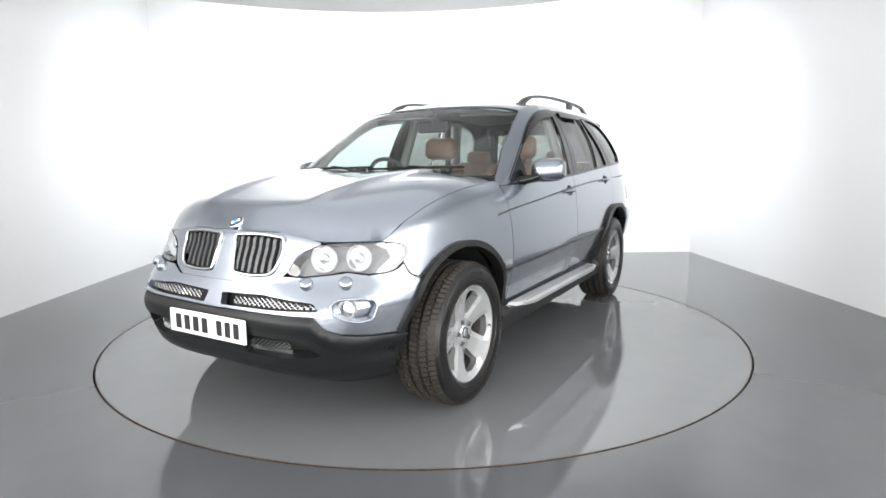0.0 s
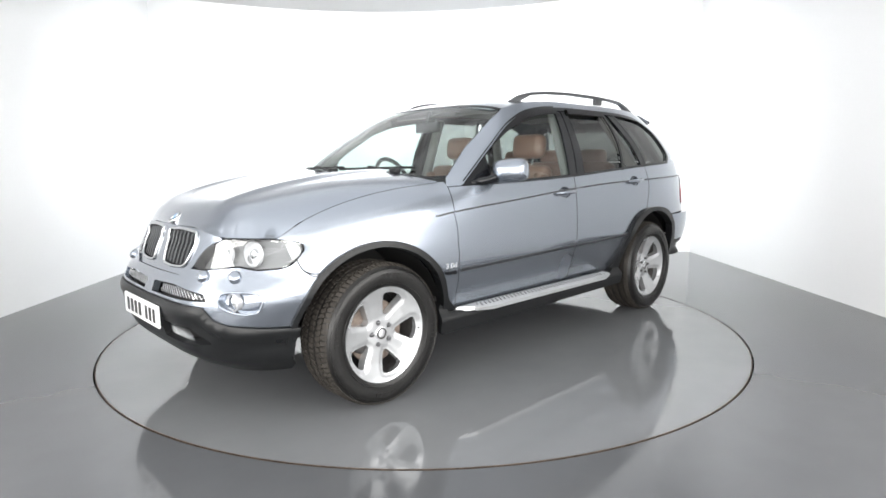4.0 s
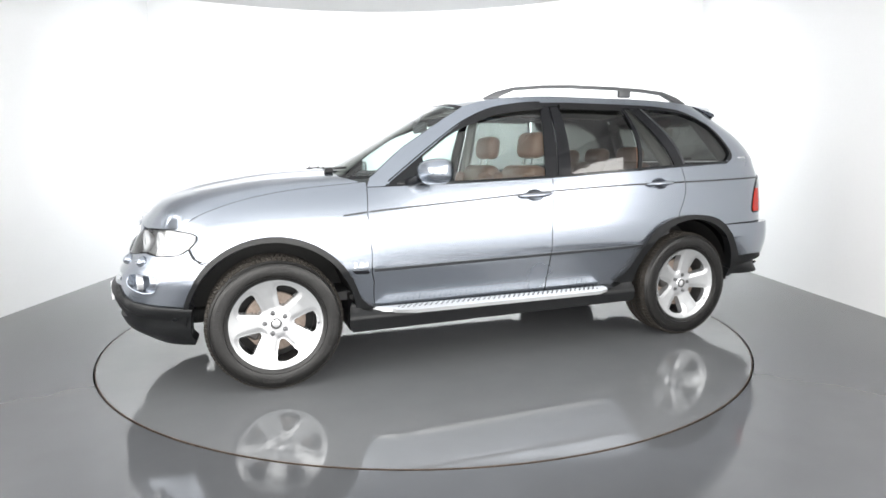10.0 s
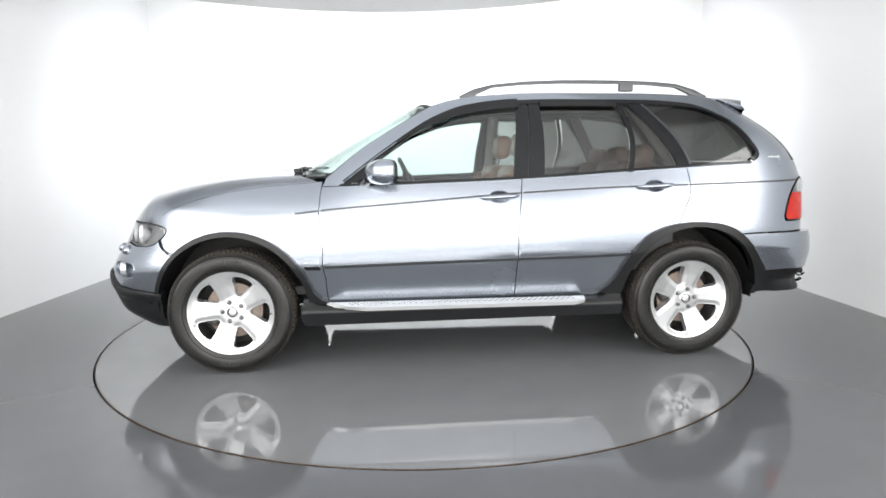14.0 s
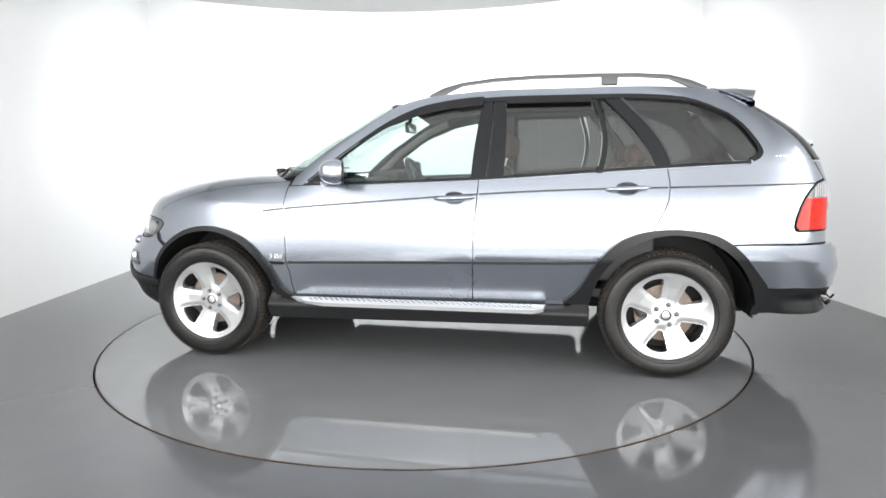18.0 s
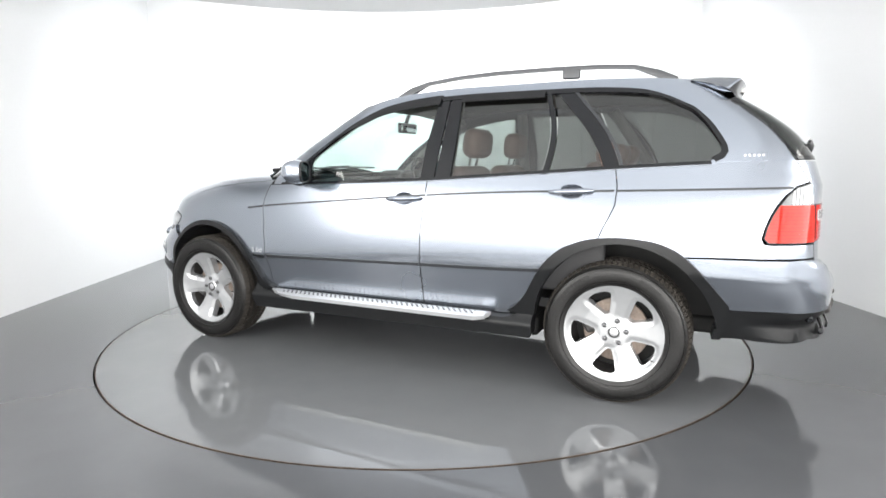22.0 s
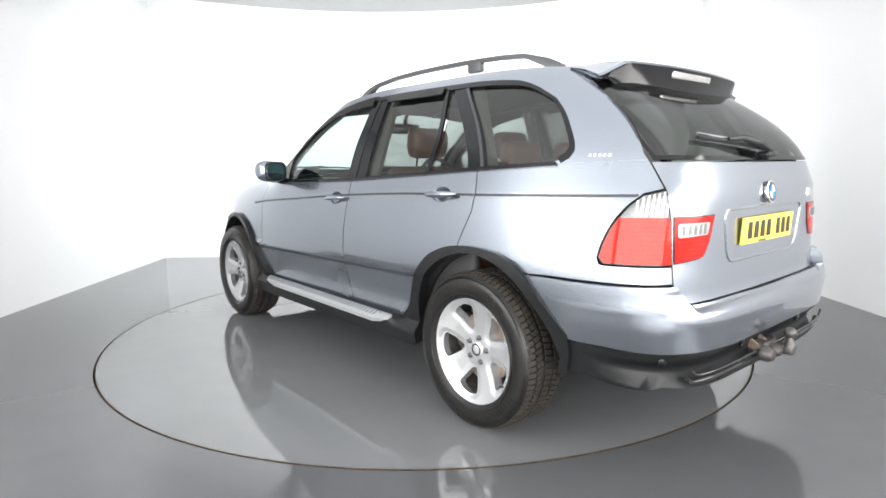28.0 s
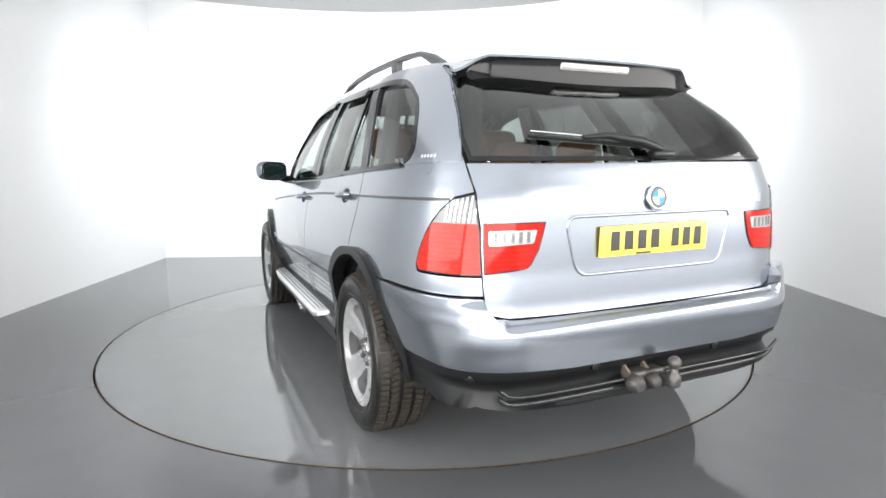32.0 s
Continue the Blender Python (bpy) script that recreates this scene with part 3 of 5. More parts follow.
for side, outline in ((1, KIDNEY), (-1, other_kidney)):
    rim = bead("kidney_grille", low, [tuple(p) for p in shrunk(dense(outline, 0.012), 0.003)], 0.008, SATIN, car, 0.003, label="chrome-rimmed grille with dark upright slats")
    sheet("grille_backing", low, outline, DARK, rim, off=-0.045, thick=0, step=0.04)
    s0, s1 = min(p[0] for p in outline), max(p[0] for p in outline)
    for k in range(8):
        s = s0 + (s1 - s0) * (k + 0.6) / 8.2
        zs = [z for z in np.linspace(0.73, 0.93, 60) if inside(np.array(shrunk(dense(outline, 0.012), 0.012)), np.array([[s, z]]))[0]]
        if len(zs) > 5:
            sheet("slat", low, [(s - 0.009, zs[0]), (s + 0.009, zs[0]), (s + 0.009, zs[-1]), (s - 0.009, zs[-1])], SLAT, rim, off=-0.004, thick=0.035, step=0.03, edge=0.02)

# headlamps
both("bumper_seam", low, band(L((1.826, 0.787), (1.818, 0.76), (1.804, 0.735), (1.772, 0.720), (1.735, 0.716)), 0.006), GLOSSBLACK, car, off=0.0125, thick=0.008, step=0.02, edge=0.012)
HOUSING = material("headlamp_housing", (0.17, 0.175, 0.18), 0.35, 0.3, noise=0.05)
# pale matte bowl: the bright return of a reflector is put into the colour
BOWL = material("pale_bowl_reflection", (0.55, 0.56, 0.57), 0.4, 0.2, noise=0.03)
for side, surf in ((1, low), (-1, flipped(low))):
    lamp = sheet("headlamp", surf, HEADLAMP, GLOSSBLACK, car, holes=[shrunk(dense(HEADLAMP, 0.012), 0.003)], off=0.001, thick=0.07, step=0.03, edge=0.012, label="clear-lensed headlamp with twin round reflectors")
    sheet("lens", surf, HEADLAMP, LENS, lamp, off=0.004, thick=0, step=0.018, edge=0.012).visible_shadow = False
    sheet("housing", surf, HEADLAMP, HOUSING, lamp, off=-0.055, thick=0, step=0.04)
    for y, z, r in ((0.535, 0.818, 0.058), (0.665, 0.820, 0.056)):
        p, n = spot(low, end_s(y, z), z, side)
        n = Vector((1.0, 0.22 * side, 0.05)).normalized()
        m = facing(p - n * 0.02, n)
        part("reflector", turned([(0.012, -0.055), (r * 0.75, -0.035), (r * 0.95, -0.012), (r, 0.0), (r * 1.06, -0.002), (r * 1.06, -0.02)], 32, m), BOWL, lamp)
        part("projector", turned([(r * 0.55, -0.035), (r * 0.52, -0.018), (r * 0.35, -0.004), (r * 0.02, 0.0)], 24, m), CHROME, lamp)
    part("turn_reflector", turned([(0.01, -0.05), (0.035, -0.02), (0.05, 0.0), (0.053, -0.01)], 28, facing(spot(low, float(side_s(1.86, 0.825)), 0.825, side)[0] - Vector((0.035, 0.03 * side, 0)), (0.75, 0.65 * side, 0.1))), BOWL, lamp)

# front bumper
FOG = rounded(F((0.622, 0.627), (0.631, 0.652), (0.66, 0.66)) + L((2.04, 0.658), (1.99, 0.645), (1.985, 0.61), (2.0, 0.562), (2.057, 0.555)) + F((0.667, 0.572), (0.634, 0.598)), 0.02, 5)
INTAKE = rounded(F((0.045, 0.650), (0.30, 0.660), (0.555, 0.642), (0.580, 0.611), (0.36, 0.602), (0.055, 0.596)), 0.012, 3)
MESHAREA = F((0.11, 0.640), (0.30, 0.650), (0.55, 0.634), (0.568, 0.616), (0.36, 0.609), (0.11, 0.605))
upper = F((0.0, 0.584), (0.36, 0.590), (0.562, 0.590), (0.605, 0.536), (0.65, 0.512)) + L((2.007, 0.494), (1.90, 0.484), (1.84, 0.48))
upper = upper + L(*arch(FCX - 0.005, 0.365, 0.462, 15, 46, 6)) + L((1.775, 0.708), (1.806, 0.735), (1.825, 0.786), (1.855, 0.764), (1.90, 0.750), (1.985, 0.746)) + F((0.649, 0.762), (0.59, 0.752), (0.477, 0.739), (0.38, 0.738), (0.30, 0.700), (0.0, 0.700))
bumper = sheet("front_bumper", low, across_front(upper), PAINT, car, holes=[FOG, [(-s, z) for s, z in FOG], INTAKE, [(-s, z) for s, z in INTAKE]], step=0.035, off=0.010, thick=0.035, edge=0.014)
for side, surf in ((1, low), (-1, flipped(low))):
    fl = sheet("fog_lamp", surf, FOG, PAINT, car, off=-0.026, thick=0, step=0.018, label="round fog lamp in a painted recess")
    bead("fog_recess_lip", surf, FOG, 0.006, PAINT, fl, 0.009, step=0.012)
    p, n = spot(low, end_s(0.665, 0.612), 0.612, side)
    n = Vector((1, 0.15 * side, 0)).normalized()
    m = facing(p - n * 0.028, n)
    part("fog_reflector", turned([(0.042, -0.01), (0.044, 0.018), (0.040, 0.022), (0.035, 0.010), (0.010, -0.004)], 28, m), REFLECTOR, fl)
    part("fog_glass", turned([(0.036, 0.012), (0.020, 0.022), (0.001, 0.025)], 24, m), CHROME, fl)
    grid_wires("intake_mesh", surf, MESHAREA, 0.030, 0.55, 0.014, CHROME, bumper)
    sheet("intake_backing", surf, [tuple(q) for q in shrunk(dense(INTAKE, 0.03), -0.02)], DARK, bumper, off=-0.05, thick=0, step=0.06)
    for y, z in ((0.502, 0.713), (0.651, 0.718)):
        p, n = spot(low, end_s(y, z), z, side)
        part("lamp_washer", turned([(0.031, -0.01), (0.030, 0.010), (0.025, 0.019), (0.012, 0.024), (0.001, 0.025)], 20, facing(p + n * 0.01, Vector(n) + Vector((0, 0, 0.25)))), PAINT, bumper)
LOWHOLE = rounded(F((0.20, 0.486), (0.50, 0.490), (0.575, 0.418), (0.39, 0.400), (0.20, 0.402)), 0.010, 3)
lower = F((0.0, 0.315), (0.3, 0.305), (0.5, 0.285)) + L((2.0, 0.266), (1.90, 0.258), (1.825, 0.258), (1.818, 0.29)) + L(*arch(FCX - 0.005, 0.365, 0.436, -6, 14.5, 5)) + L((1.84, 0.476), (1.90, 0.480), (2.007, 0.490)) + F((0.652, 0.508), (0.608, 0.533), (0.566, 0.587), (0.36, 0.586), (0.0, 0.580))
skirt_top = knots((0.0, 0.581), (0.36, 0.586), (0.55, 0.586), (0.608, 0.540), (0.652, 0.510), (0.72, 0.496), (0.80, 0.485), (0.9, 0.476))


def front_skirt_off(u, v):
    y = np.abs(low(u, v)[:, 1])
    d = skirt_top(y) - v
    return 0.016 + 0.014 * smooth(-0.01, 0.022, d) * smooth(0.085, 0.045, d) + 0.010 * smooth(0.40, 0.35, v)


skirt = sheet("front_bumper_skirt", low, across_front(lower), BLACK, car, holes=[LOWHOLE, [(-s, z) for s, z in LOWHOLE]], step=0.022, off=front_skirt_off, thick=0.05, edge=0.014, label="dark grey plastic lower bumper")
for side, surf in ((1, low), (-1, flipped(low))):
    sheet("skirt_backing", surf, [tuple(q) for q in shrunk(dense(LOWHOLE, 0.03), -0.03)], DARK, skirt, off=-0.04, thick=0, step=0.06)
    grid_wires("skirt_mesh", surf, F((0.21, 0.468), (0.44, 0.472), (0.45, 0.408), (0.21, 0.408)), 0.026, 0.7, 0.015, SATIN, skirt, 0.0022)
    p, n = spot(low, float(side_s(1.917, 0.421)), 0.421, side)
    part("parking_sensor", turned([(0.016, 0.0), (0.016, 0.019), (0.012, 0.022)], 18, facing(p, n)), GLOSSBLACK, skirt)

# doors and flank
DOORLINE = [(0.843, 0.40), (0.855, 0.56), (0.875, 0.80), (0.885, 0.95), (0.875, 1.05), (0.865, 1.13)]
BELT = knots((-2.0, 1.235), (-1.4, 1.205), (-0.9, 1.175), (-0.35, 1.142), (0.3, 1.118), (0.9, 1.10))


def belt(x0, x1, n=10):
    return [(float(x), float(BELT(x))) for x in np.linspace(x0, x1, n)]


def cup_line(x, z, grow=1.0):
    return [(x + 0.068 * grow * math.cos(k * math.tau / 28), z - 0.002 + 0.038 * grow * math.sin(k * math.tau / 28)) for k in range(28)]


CUPF, CUPR = (-0.193, 1.032), (-1.172, 1.086)
front_doors = both("front_door", low, L(*DOORLINE[:-1], *belt(0.868, -0.335), (-0.325, 1.0), (-0.31, 0.85), (-0.297, 0.39)), PAINT, car, holes=[L(*cup_line(*CUPF))], gap=0.003, step=0.05)
REAR_OUT = knots((-1.94, 0.548), (-1.888, 0.612), (-1.814, 0.703), (-1.726, 0.785), (-1.655, 0.826), (-1.559, 0.851), (-1.427, 0.861), (-1.316, 0.853), (-1.159, 0.805), (-1.085, 0.750), (-1.017, 0.672), (-0.975, 0.603), (-0.94, 0.536), (-0.884, 0.468), (-0.817, 0.420))


def rear_arch(x0, x1, n, inset=0.0):
    """The rear wheel arch's outer line from x0 to x1, drawn in by inset."""
    xs = np.linspace(x0, x1, n)
    p = np.stack([xs, REAR_OUT(xs)], 1)
    d = np.gradient(p, axis=0)
    q = np.stack([d[:, 1], -d[:, 0]], 1) / np.hypot(d[:, 0], d[:, 1])[:, None]
    q *= np.where(q[:, 1] > 0, -1, 1)[:, None]
    return [tuple(v) for v in p + q * inset]


RDOOR = [(-0.297, 0.39), (-0.31, 0.85), (-0.325, 1.0)] + belt(-0.335, -1.385) + [(-1.40, 1.09), (-1.395, 1.02), (-1.37, 0.96), (-1.34, 0.90), (-1.318, 0.840)] + rear_arch(-1.30, -0.86, 30, 0.014) + [(-0.83, 0.40)]
rear_doors = both("rear_door", low, L(*RDOOR), PAINT, car, holes=[L(*cup_line(*CUPR))], gap=0.003, step=0.05)
LAMPSIDE = L((-2.075, 0.858), (-2.056, 0.880), (-2.066, 0.93), (-2.086, 0.985), (-2.11, 1.03), (-2.140, 1.073), (-2.178, 1.113)) + R((0.71, 1.132), (0.706, 1.0), (0.703, 0.857))
qtop = L((-1.318, 0.840), (-1.34, 0.90), (-1.37, 0.96), (-1.395, 1.02), (-1.40, 1.09), *belt(-1.385, -1.80, 6), (-1.93, 1.262)) + R((0.745, 1.265), (0.718, 1.262), (0.712, 1.136))
qlamp = L((-2.180, 1.118), (-2.137, 1.077), (-2.105, 1.033), (-2.080, 0.985), (-2.060, 0.93), (-2.050, 0.878), (-2.06, 0.856), (-2.075, 0.852)) + R((0.703, 0.852), (0.700, 0.786))
qbot = L((-2.0, 0.786), (-1.85, 0.785), (-1.71, 0.779)) + L(*rear_arch(-1.70, -1.34, 20, 0.014))
both("rear_quarter", low, qtop + qlamp + qbot, PAINT, car, step=0.04, gap=0.0025)
CREASE = knots((-2.2, 1.112), (-1.4, 1.091), (-0.92, 1.080), (-0.34, 1.053), (0.3, 1.007), (0.87, 0.963), (1.02, 0.946))
MOULD = knots((-1.05, 0.672), (-0.9, 0.664), (-0.3, 0.653), (0.3, 0.641), (0.88, 0.629))
STRIP = material("dark_grey_side_strip", (0.025, 0.027, 0.03), 0.35, 0, noise=0.1)
# thin dark line laid along the crease, split at the door gaps
for x0, x1 in ((1.02, 0.888), (0.872, -0.328), (-0.340, -1.388), (-1.402, -2.165)):
    both("crease_line", low, band(L(*[(float(x), float(CREASE(x))) for x in np.linspace(x0, x1, 16)]), 0.010), STRIP, car, off=0.0035, thick=0.006, step=0.04, edge=0.03)
for x0, x1 in ((0.855, -0.298), (-0.306, -1.02)):
    both("side_moulding", low, band(L(*[(float(x), float(MOULD(x))) for x in np.linspace(x0, x1, 16)]), 0.017), STRIP, car, off=0.006, thick=0.01, step=0.04, edge=0.03)
both("side_marker", low, rounded(L((0.985, 0.636), (0.885, 0.630), (0.885, 0.612), (0.965, 0.614)), 0.008, 3), GLOSSBLACK, car, off=0.006, thick=0.012, step=0.03)


def lettering(name, text, height, m, mat, parent, depth=0.002):
    """Raised writing in the built-in font, its plane and size given by the pose m."""
    data = bpy.data.curves.new(name, "FONT")
    data.body, data.size, data.extrude = text, height, depth
    data.align_x, data.align_y = "CENTER", "CENTER"
    form = new(name, data)
    me = bpy.data.meshes.new_from_object(form.evaluated_get(bpy.context.evaluated_depsgraph_get()))
    bpy.data.objects.remove(form)
    me.materials.append(mat)
    me.transform(m)
    ob = new(name, me)
    ob.parent = parent
    return ob


for side in (1, -1):
    p, n = spot(low, float(side_s(0.935, 0.664)), 0.664, side)
    upright = Vector((0, 0, 1))
    along = Vector((-side, 0, 0))
    n = along.cross(upright)
    tilt = Matrix(((along.x, upright.x, n.x, 0), (along.y, upright.y, n.y, 0), (along.z, upright.z, n.z, 0), (0, 0, 0, 1)))
    lettering("engine_badge", "3.0d", 0.042, Matrix.Translation(p + n * 0.004) @ tilt @ Matrix.Diagonal((1.25, 1, 1, 1)), CHROME, car)
for x, z, doors in ((-0.193, 1.032, front_doors), (-1.172, 1.086, rear_doors)):
    for side, door in ((1, doors[0]), (-1, doors[1])):
        p, n = spot(low, float(side_s(x, z)), z, side)
        sc, zc = float(side_s(x, z)), z - 0.002

        def deep(u, v, sc=sc, zc=zc):
            return -0.020 * np.clip(1 - ((u - sc) / 0.068) ** 2 - ((v - zc) / 0.038) ** 2, 0, 1) ** 0.8
        sheet("handle_cup", low if side > 0 else flipped(low), L(*cup_line(x, z, 1.01)), PAINT, door, off=deep, thick=0, step=0.009)
        bm = tube(bmesh.new(), [(-0.115, 0, 0.010), (-0.10, 0, 0.022), (-0.05, 0, 0.033), (0.0, 0, 0.036), (0.05, 0, 0.033), (0.09, 0, 0.024), (0.115, 0, 0.010)], [0.006, 0.011, 0.0145, 0.0155, 0.0145, 0.012, 0.006], 14)
        m = Matrix.Translation(p) @ Matrix(((1, 0, 0, 0), (0, 0, side, 0), (0, 1, 0, 0), (0, 0, 0, 1))) @ Matrix.Rotation(-0.045, 4, "Z")
        bmesh.ops.transform(bm, matrix=m, verts=bm.verts)
        part("handle", bm, PAINT, door)

# glasshouse
ROOFEDGE = knots((-1.9, 1.60), (-1.6, 1.652), (-1.1, 1.672), (-0.5, 1.672), (-0.1, 1.648), (0.1, 1.615), (0.25, 1.56))


def roof_surface(x, y):
    z1 = ROOFEDGE(x)
    w = np.abs(green(side_s(x, z1, True), z1)[:, 1])
    r = np.clip(np.abs(y) / np.maximum(w, 0.1), 0, 1.2)
    return np.stack([x, y, ROOFTOP(x) - (ROOFTOP(x) - z1) * r**2.6], 1)


def roof_y(x):
    z1 = float(ROOFEDGE(x))
    return float(np.abs(green(side_s(np.array([x]), z1, True), np.array([z1]))[0, 1]))


xs = np.linspace(-1.74, 0.20, 17)
roof_poly = [(float(x), roof_y(x)) for x in xs] + [(0.245, 0.575), (0.26, 0.45), (0.264, 0.3), (0.266, 0.0), (0.264, -0.3), (0.26, -0.45), (0.245, -0.575)] + [(float(x), -roof_y(x)) for x in xs[::-1]] + [(-1.78, -0.4), (-1.79, 0.0), (-1.78, 0.4)]
roof = sheet("roof", roof_surface, roof_poly, PAINT, car, step=0.06, out=(0, 0, 1))


def lining_surface(x, y):
    return roof_surface(x, y) - np.array([0, 0, 0.035])


sheet("headlining", lining_surface, [(x * 0.97, y * 0.96) for x, y in roof_poly], BEIGE, car, step=0.12, thick=0, out=(0, 0, -1))
WINDOWTOP = knots((-1.75, 1.44), (-1.62, 1.545), (-1.46, 1.592), (-1.15, 1.612), (-0.6, 1.615), (-0.3, 1.605), (0.0, 1.565), (0.2, 1.49), (0.45, 1.33), (0.74, 1.115))
CORNER = [(-1.72, 1.495), (-1.775, 1.445), (-1.83, 1.375), (-1.87, 1.31), (-1.876, 1.285), (-1.863, 1.26), (-1.83, 1.242)]
dlo = [(float(x), float(WINDOWTOP(x))) for x in np.linspace(0.735, -1.62, 40)] + CORNER + belt(-1.77, 0.73, 14)
frame_out = G((0.87, 1.08), (0.84, 1.15), (0.62, 1.33), (0.36, 1.495), (0.20, 1.585)) + [(float(side_s(x, ROOFEDGE(x), True)), float(ROOFEDGE(x))) for x in np.linspace(0.10, -1.76, 20)] + R((0.60, 1.575), (0.66, 1.45), (0.705, 1.32), (0.725, 1.24)) + G(*belt(-1.95, 0.87, 16))
both("window_frame", green, frame_out, PAINT, car, holes=[G(*dlo)], step=0.04, off=0.002, label="painted pillars and roof side rail")
ws = F((0.0, 1.150), (0.45, 1.150), (0.70, 1.145), upper=True) + G((0.836, 1.15), (0.616, 1.33), (0.356, 1.495), (0.197, 1.585)) + F((0.565, 1.604), (0.3, 1.628), (0.0, 1.636), upper=True)
screen = sheet("windscreen", green, across_front(ws), SCREEN, car, step=0.05, thick=0, label="clear windscreen")
screen.visible_shadow = False
sheet("screen_band", green, across_front(ws), GLOSSBLACK, screen, holes=[shrunk(dense(across_front(ws), 0.05), 0.013)], off=0.002, step=0.05, thick=0.004, label="black ceramic edge band")


def pane(name, pts, mat, label=""):
    for ob in both(name, green, G(*pts), mat, car, thick=0, off=-0.012, step=0.06, label=label):
        ob.visible_shadow = False


def between(x0, x1, lean0, lean1):
    """The window band from x0 back to x1 at the belt; the edges lean by so much at the top."""
    return [(float(x), float(WINDOWTOP(x))) for x in np.linspace(x0 + lean0, x1 + lean1, 14)] + belt(x1, x0, 8)


pane("front_door_window", [(float(x), float(WINDOWTOP(x))) for x in np.linspace(0.72, -0.36, 24)] + belt(-0.30, 0.70), WINDOW)
pane("rear_door_window", between(-0.46, -1.0, 0, 0.03), DARKWINDOW)
pane("rear_quarterlight", between(-1.02, -1.32, 0.0, 0.27), DARKWINDOW)
pane("rear_side_window", [(float(x), float(WINDOWTOP(x))) for x in np.linspace(-1.14, -1.62, 10)] + CORNER + belt(-1.77, -1.42, 6), DARKWINDOW)
both("door_pillar", green, G((-0.335, 1.61), (-0.400, 1.613), (-0.372, 1.14), (-0.285, 1.135)), GLOSSBLACK, car, off=0.001, step=0.08, label="gloss black door pillar")
both("door_pillar", green, G((-0.410, 1.613), (-0.475, 1.618), (-0.475, 1.145), (-0.380, 1.14)), GLOSSBLACK, car, off=0.001, step=0.08, label="gloss black door pillar")
both("window_divider", green, G((-0.975, 1.615), (-1.0, 1.615), (-1.035, 1.17), (-1.005, 1.17)), GLOSSBLACK, car, off=0.001, step=0.08)
both("rear_pillar", green, G((-1.035, 1.615), (-1.125, 1.613), (-1.405, 1.203), (-1.330, 1.196)), GLOSSBLACK, car, off=0.001, step=0.08, label="gloss black slanting pillar")
both("pillar_trim", green, G((-1.125, 1.613), (-1.142, 1.613), (-1.425, 1.205), (-1.408, 1.203)), STRIP, car, off=0.003, step=0.08)
both("window_seal", green, band(G(*dlo[:47]), 0.026), GLOSSBLACK, car, off=0.004, step=0.05, edge=0.02, thick=0.015)
both("door_frame", green, band(G(*[(x + 0.006, z + 0.012) for x, z in dlo[:19]]), 0.02), GLOSSBLACK, car, off=0.004, step=0.05, edge=0.02, thick=0.015, label="gloss black door frame edge")
both("waist_seal", green, band(G(*belt(0.76, -1.82, 30)), 0.016), GLOSSBLACK, car, off=0.012, step=0.05, edge=0.02, thick=0.02)
DEFLECT = material("smoked_wind_deflector", (0.008, 0.008, 0.009), 0.12, 0, spec=0.3)
both("wind_deflector", green, G(*[(float(x), float(WINDOWTOP(x)) + 0.004) for x in np.linspace(0.42, -0.345, 22)], *[(float(x), float(WINDOWTOP(x)) - 0.038 * min(1, (0.45 - x) / 0.3)) for x in np.linspace(-0.345, 0.40, 22)]), DEFLECT, car, off=0.014, thick=0.003, step=0.05, edge=0.03, label="smoked plastic wind deflector over the door window")
both("wind_deflector", green, G(*[(float(x), float(WINDOWTOP(x)) + 0.004) for x in np.linspace(-0.48, -0.975, 12)], *[(float(x), float(WINDOWTOP(x)) - 0.038) for x in np.linspace(-0.975, -0.48, 12)]), DEFLECT, car, off=0.014, thick=0.003, step=0.05, edge=0.03, label="smoked plastic wind deflector over the door window")
both("mirror_triangle", green, G((0.745, 1.112), (0.52, 1.275), (0.50, 1.118)), GLOSSBLACK, car, off=0.003, step=0.05)

# tail
hatch_half = R((0.0, 1.232), (0.5, 1.232), (0.7165, 1.234), (0.7105, 1.136), (0.7045, 1.02), (0.7015, 0.84), (0.698, 0.765), (0.684, 0.722), (0.62, 0.708), (0.3, 0.702), (0.0, 0.701))
TAILIN = R((0.697, 1.035), (0.480, 1.034), (0.488, 1.0), (0.505, 0.94), (0.535, 0.888), (0.56, 0.873), (0.697, 0.860))
SURROUND = rounded(R((0.40, 1.045), (-0.40, 1.045), (-0.345, 0.835), (0.345, 0.835)), 0.05, 6)
tailgate = sheet("tailgate", low, hatch_half + [(2 * SMAX - s, z) for s, z in hatch_half[::-1] if s < SMAX - 1e-6], PAINT, car, holes=[TAILIN, [(2 * SMAX - s, z) for s, z in TAILIN]], step=0.04, gap=0.002, edge=0.018)
bead("plate_surround", low, SURROUND, 0.007, PAINT, tailgate, -0.002, step=0.02)
rw = R((0.0, 1.238), (0.5, 1.238), (0.708, 1.24), (0.708, 1.32), (0.660, 1.46), (0.602, 1.58), (0.4, 1.60), (0.0, 1.605))
rw_poly = rw + [(2 * SMAX - s, z) for s, z in rw[::-1] if s < SMAX - 1e-6]
rear_window = sheet("rear_window", green, rw_poly, DARKWINDOW, car, step=0.05, thick=0, label="dark tinted rear window")
rear_window.visible_shadow = False
sheet("rear_window_band", green, rw_poly, GLOSSBLACK, rear_window, holes=[shrunk(dense(rw_poly, 0.05), 0.016)], off=0.002, step=0.05, thick=0.004)
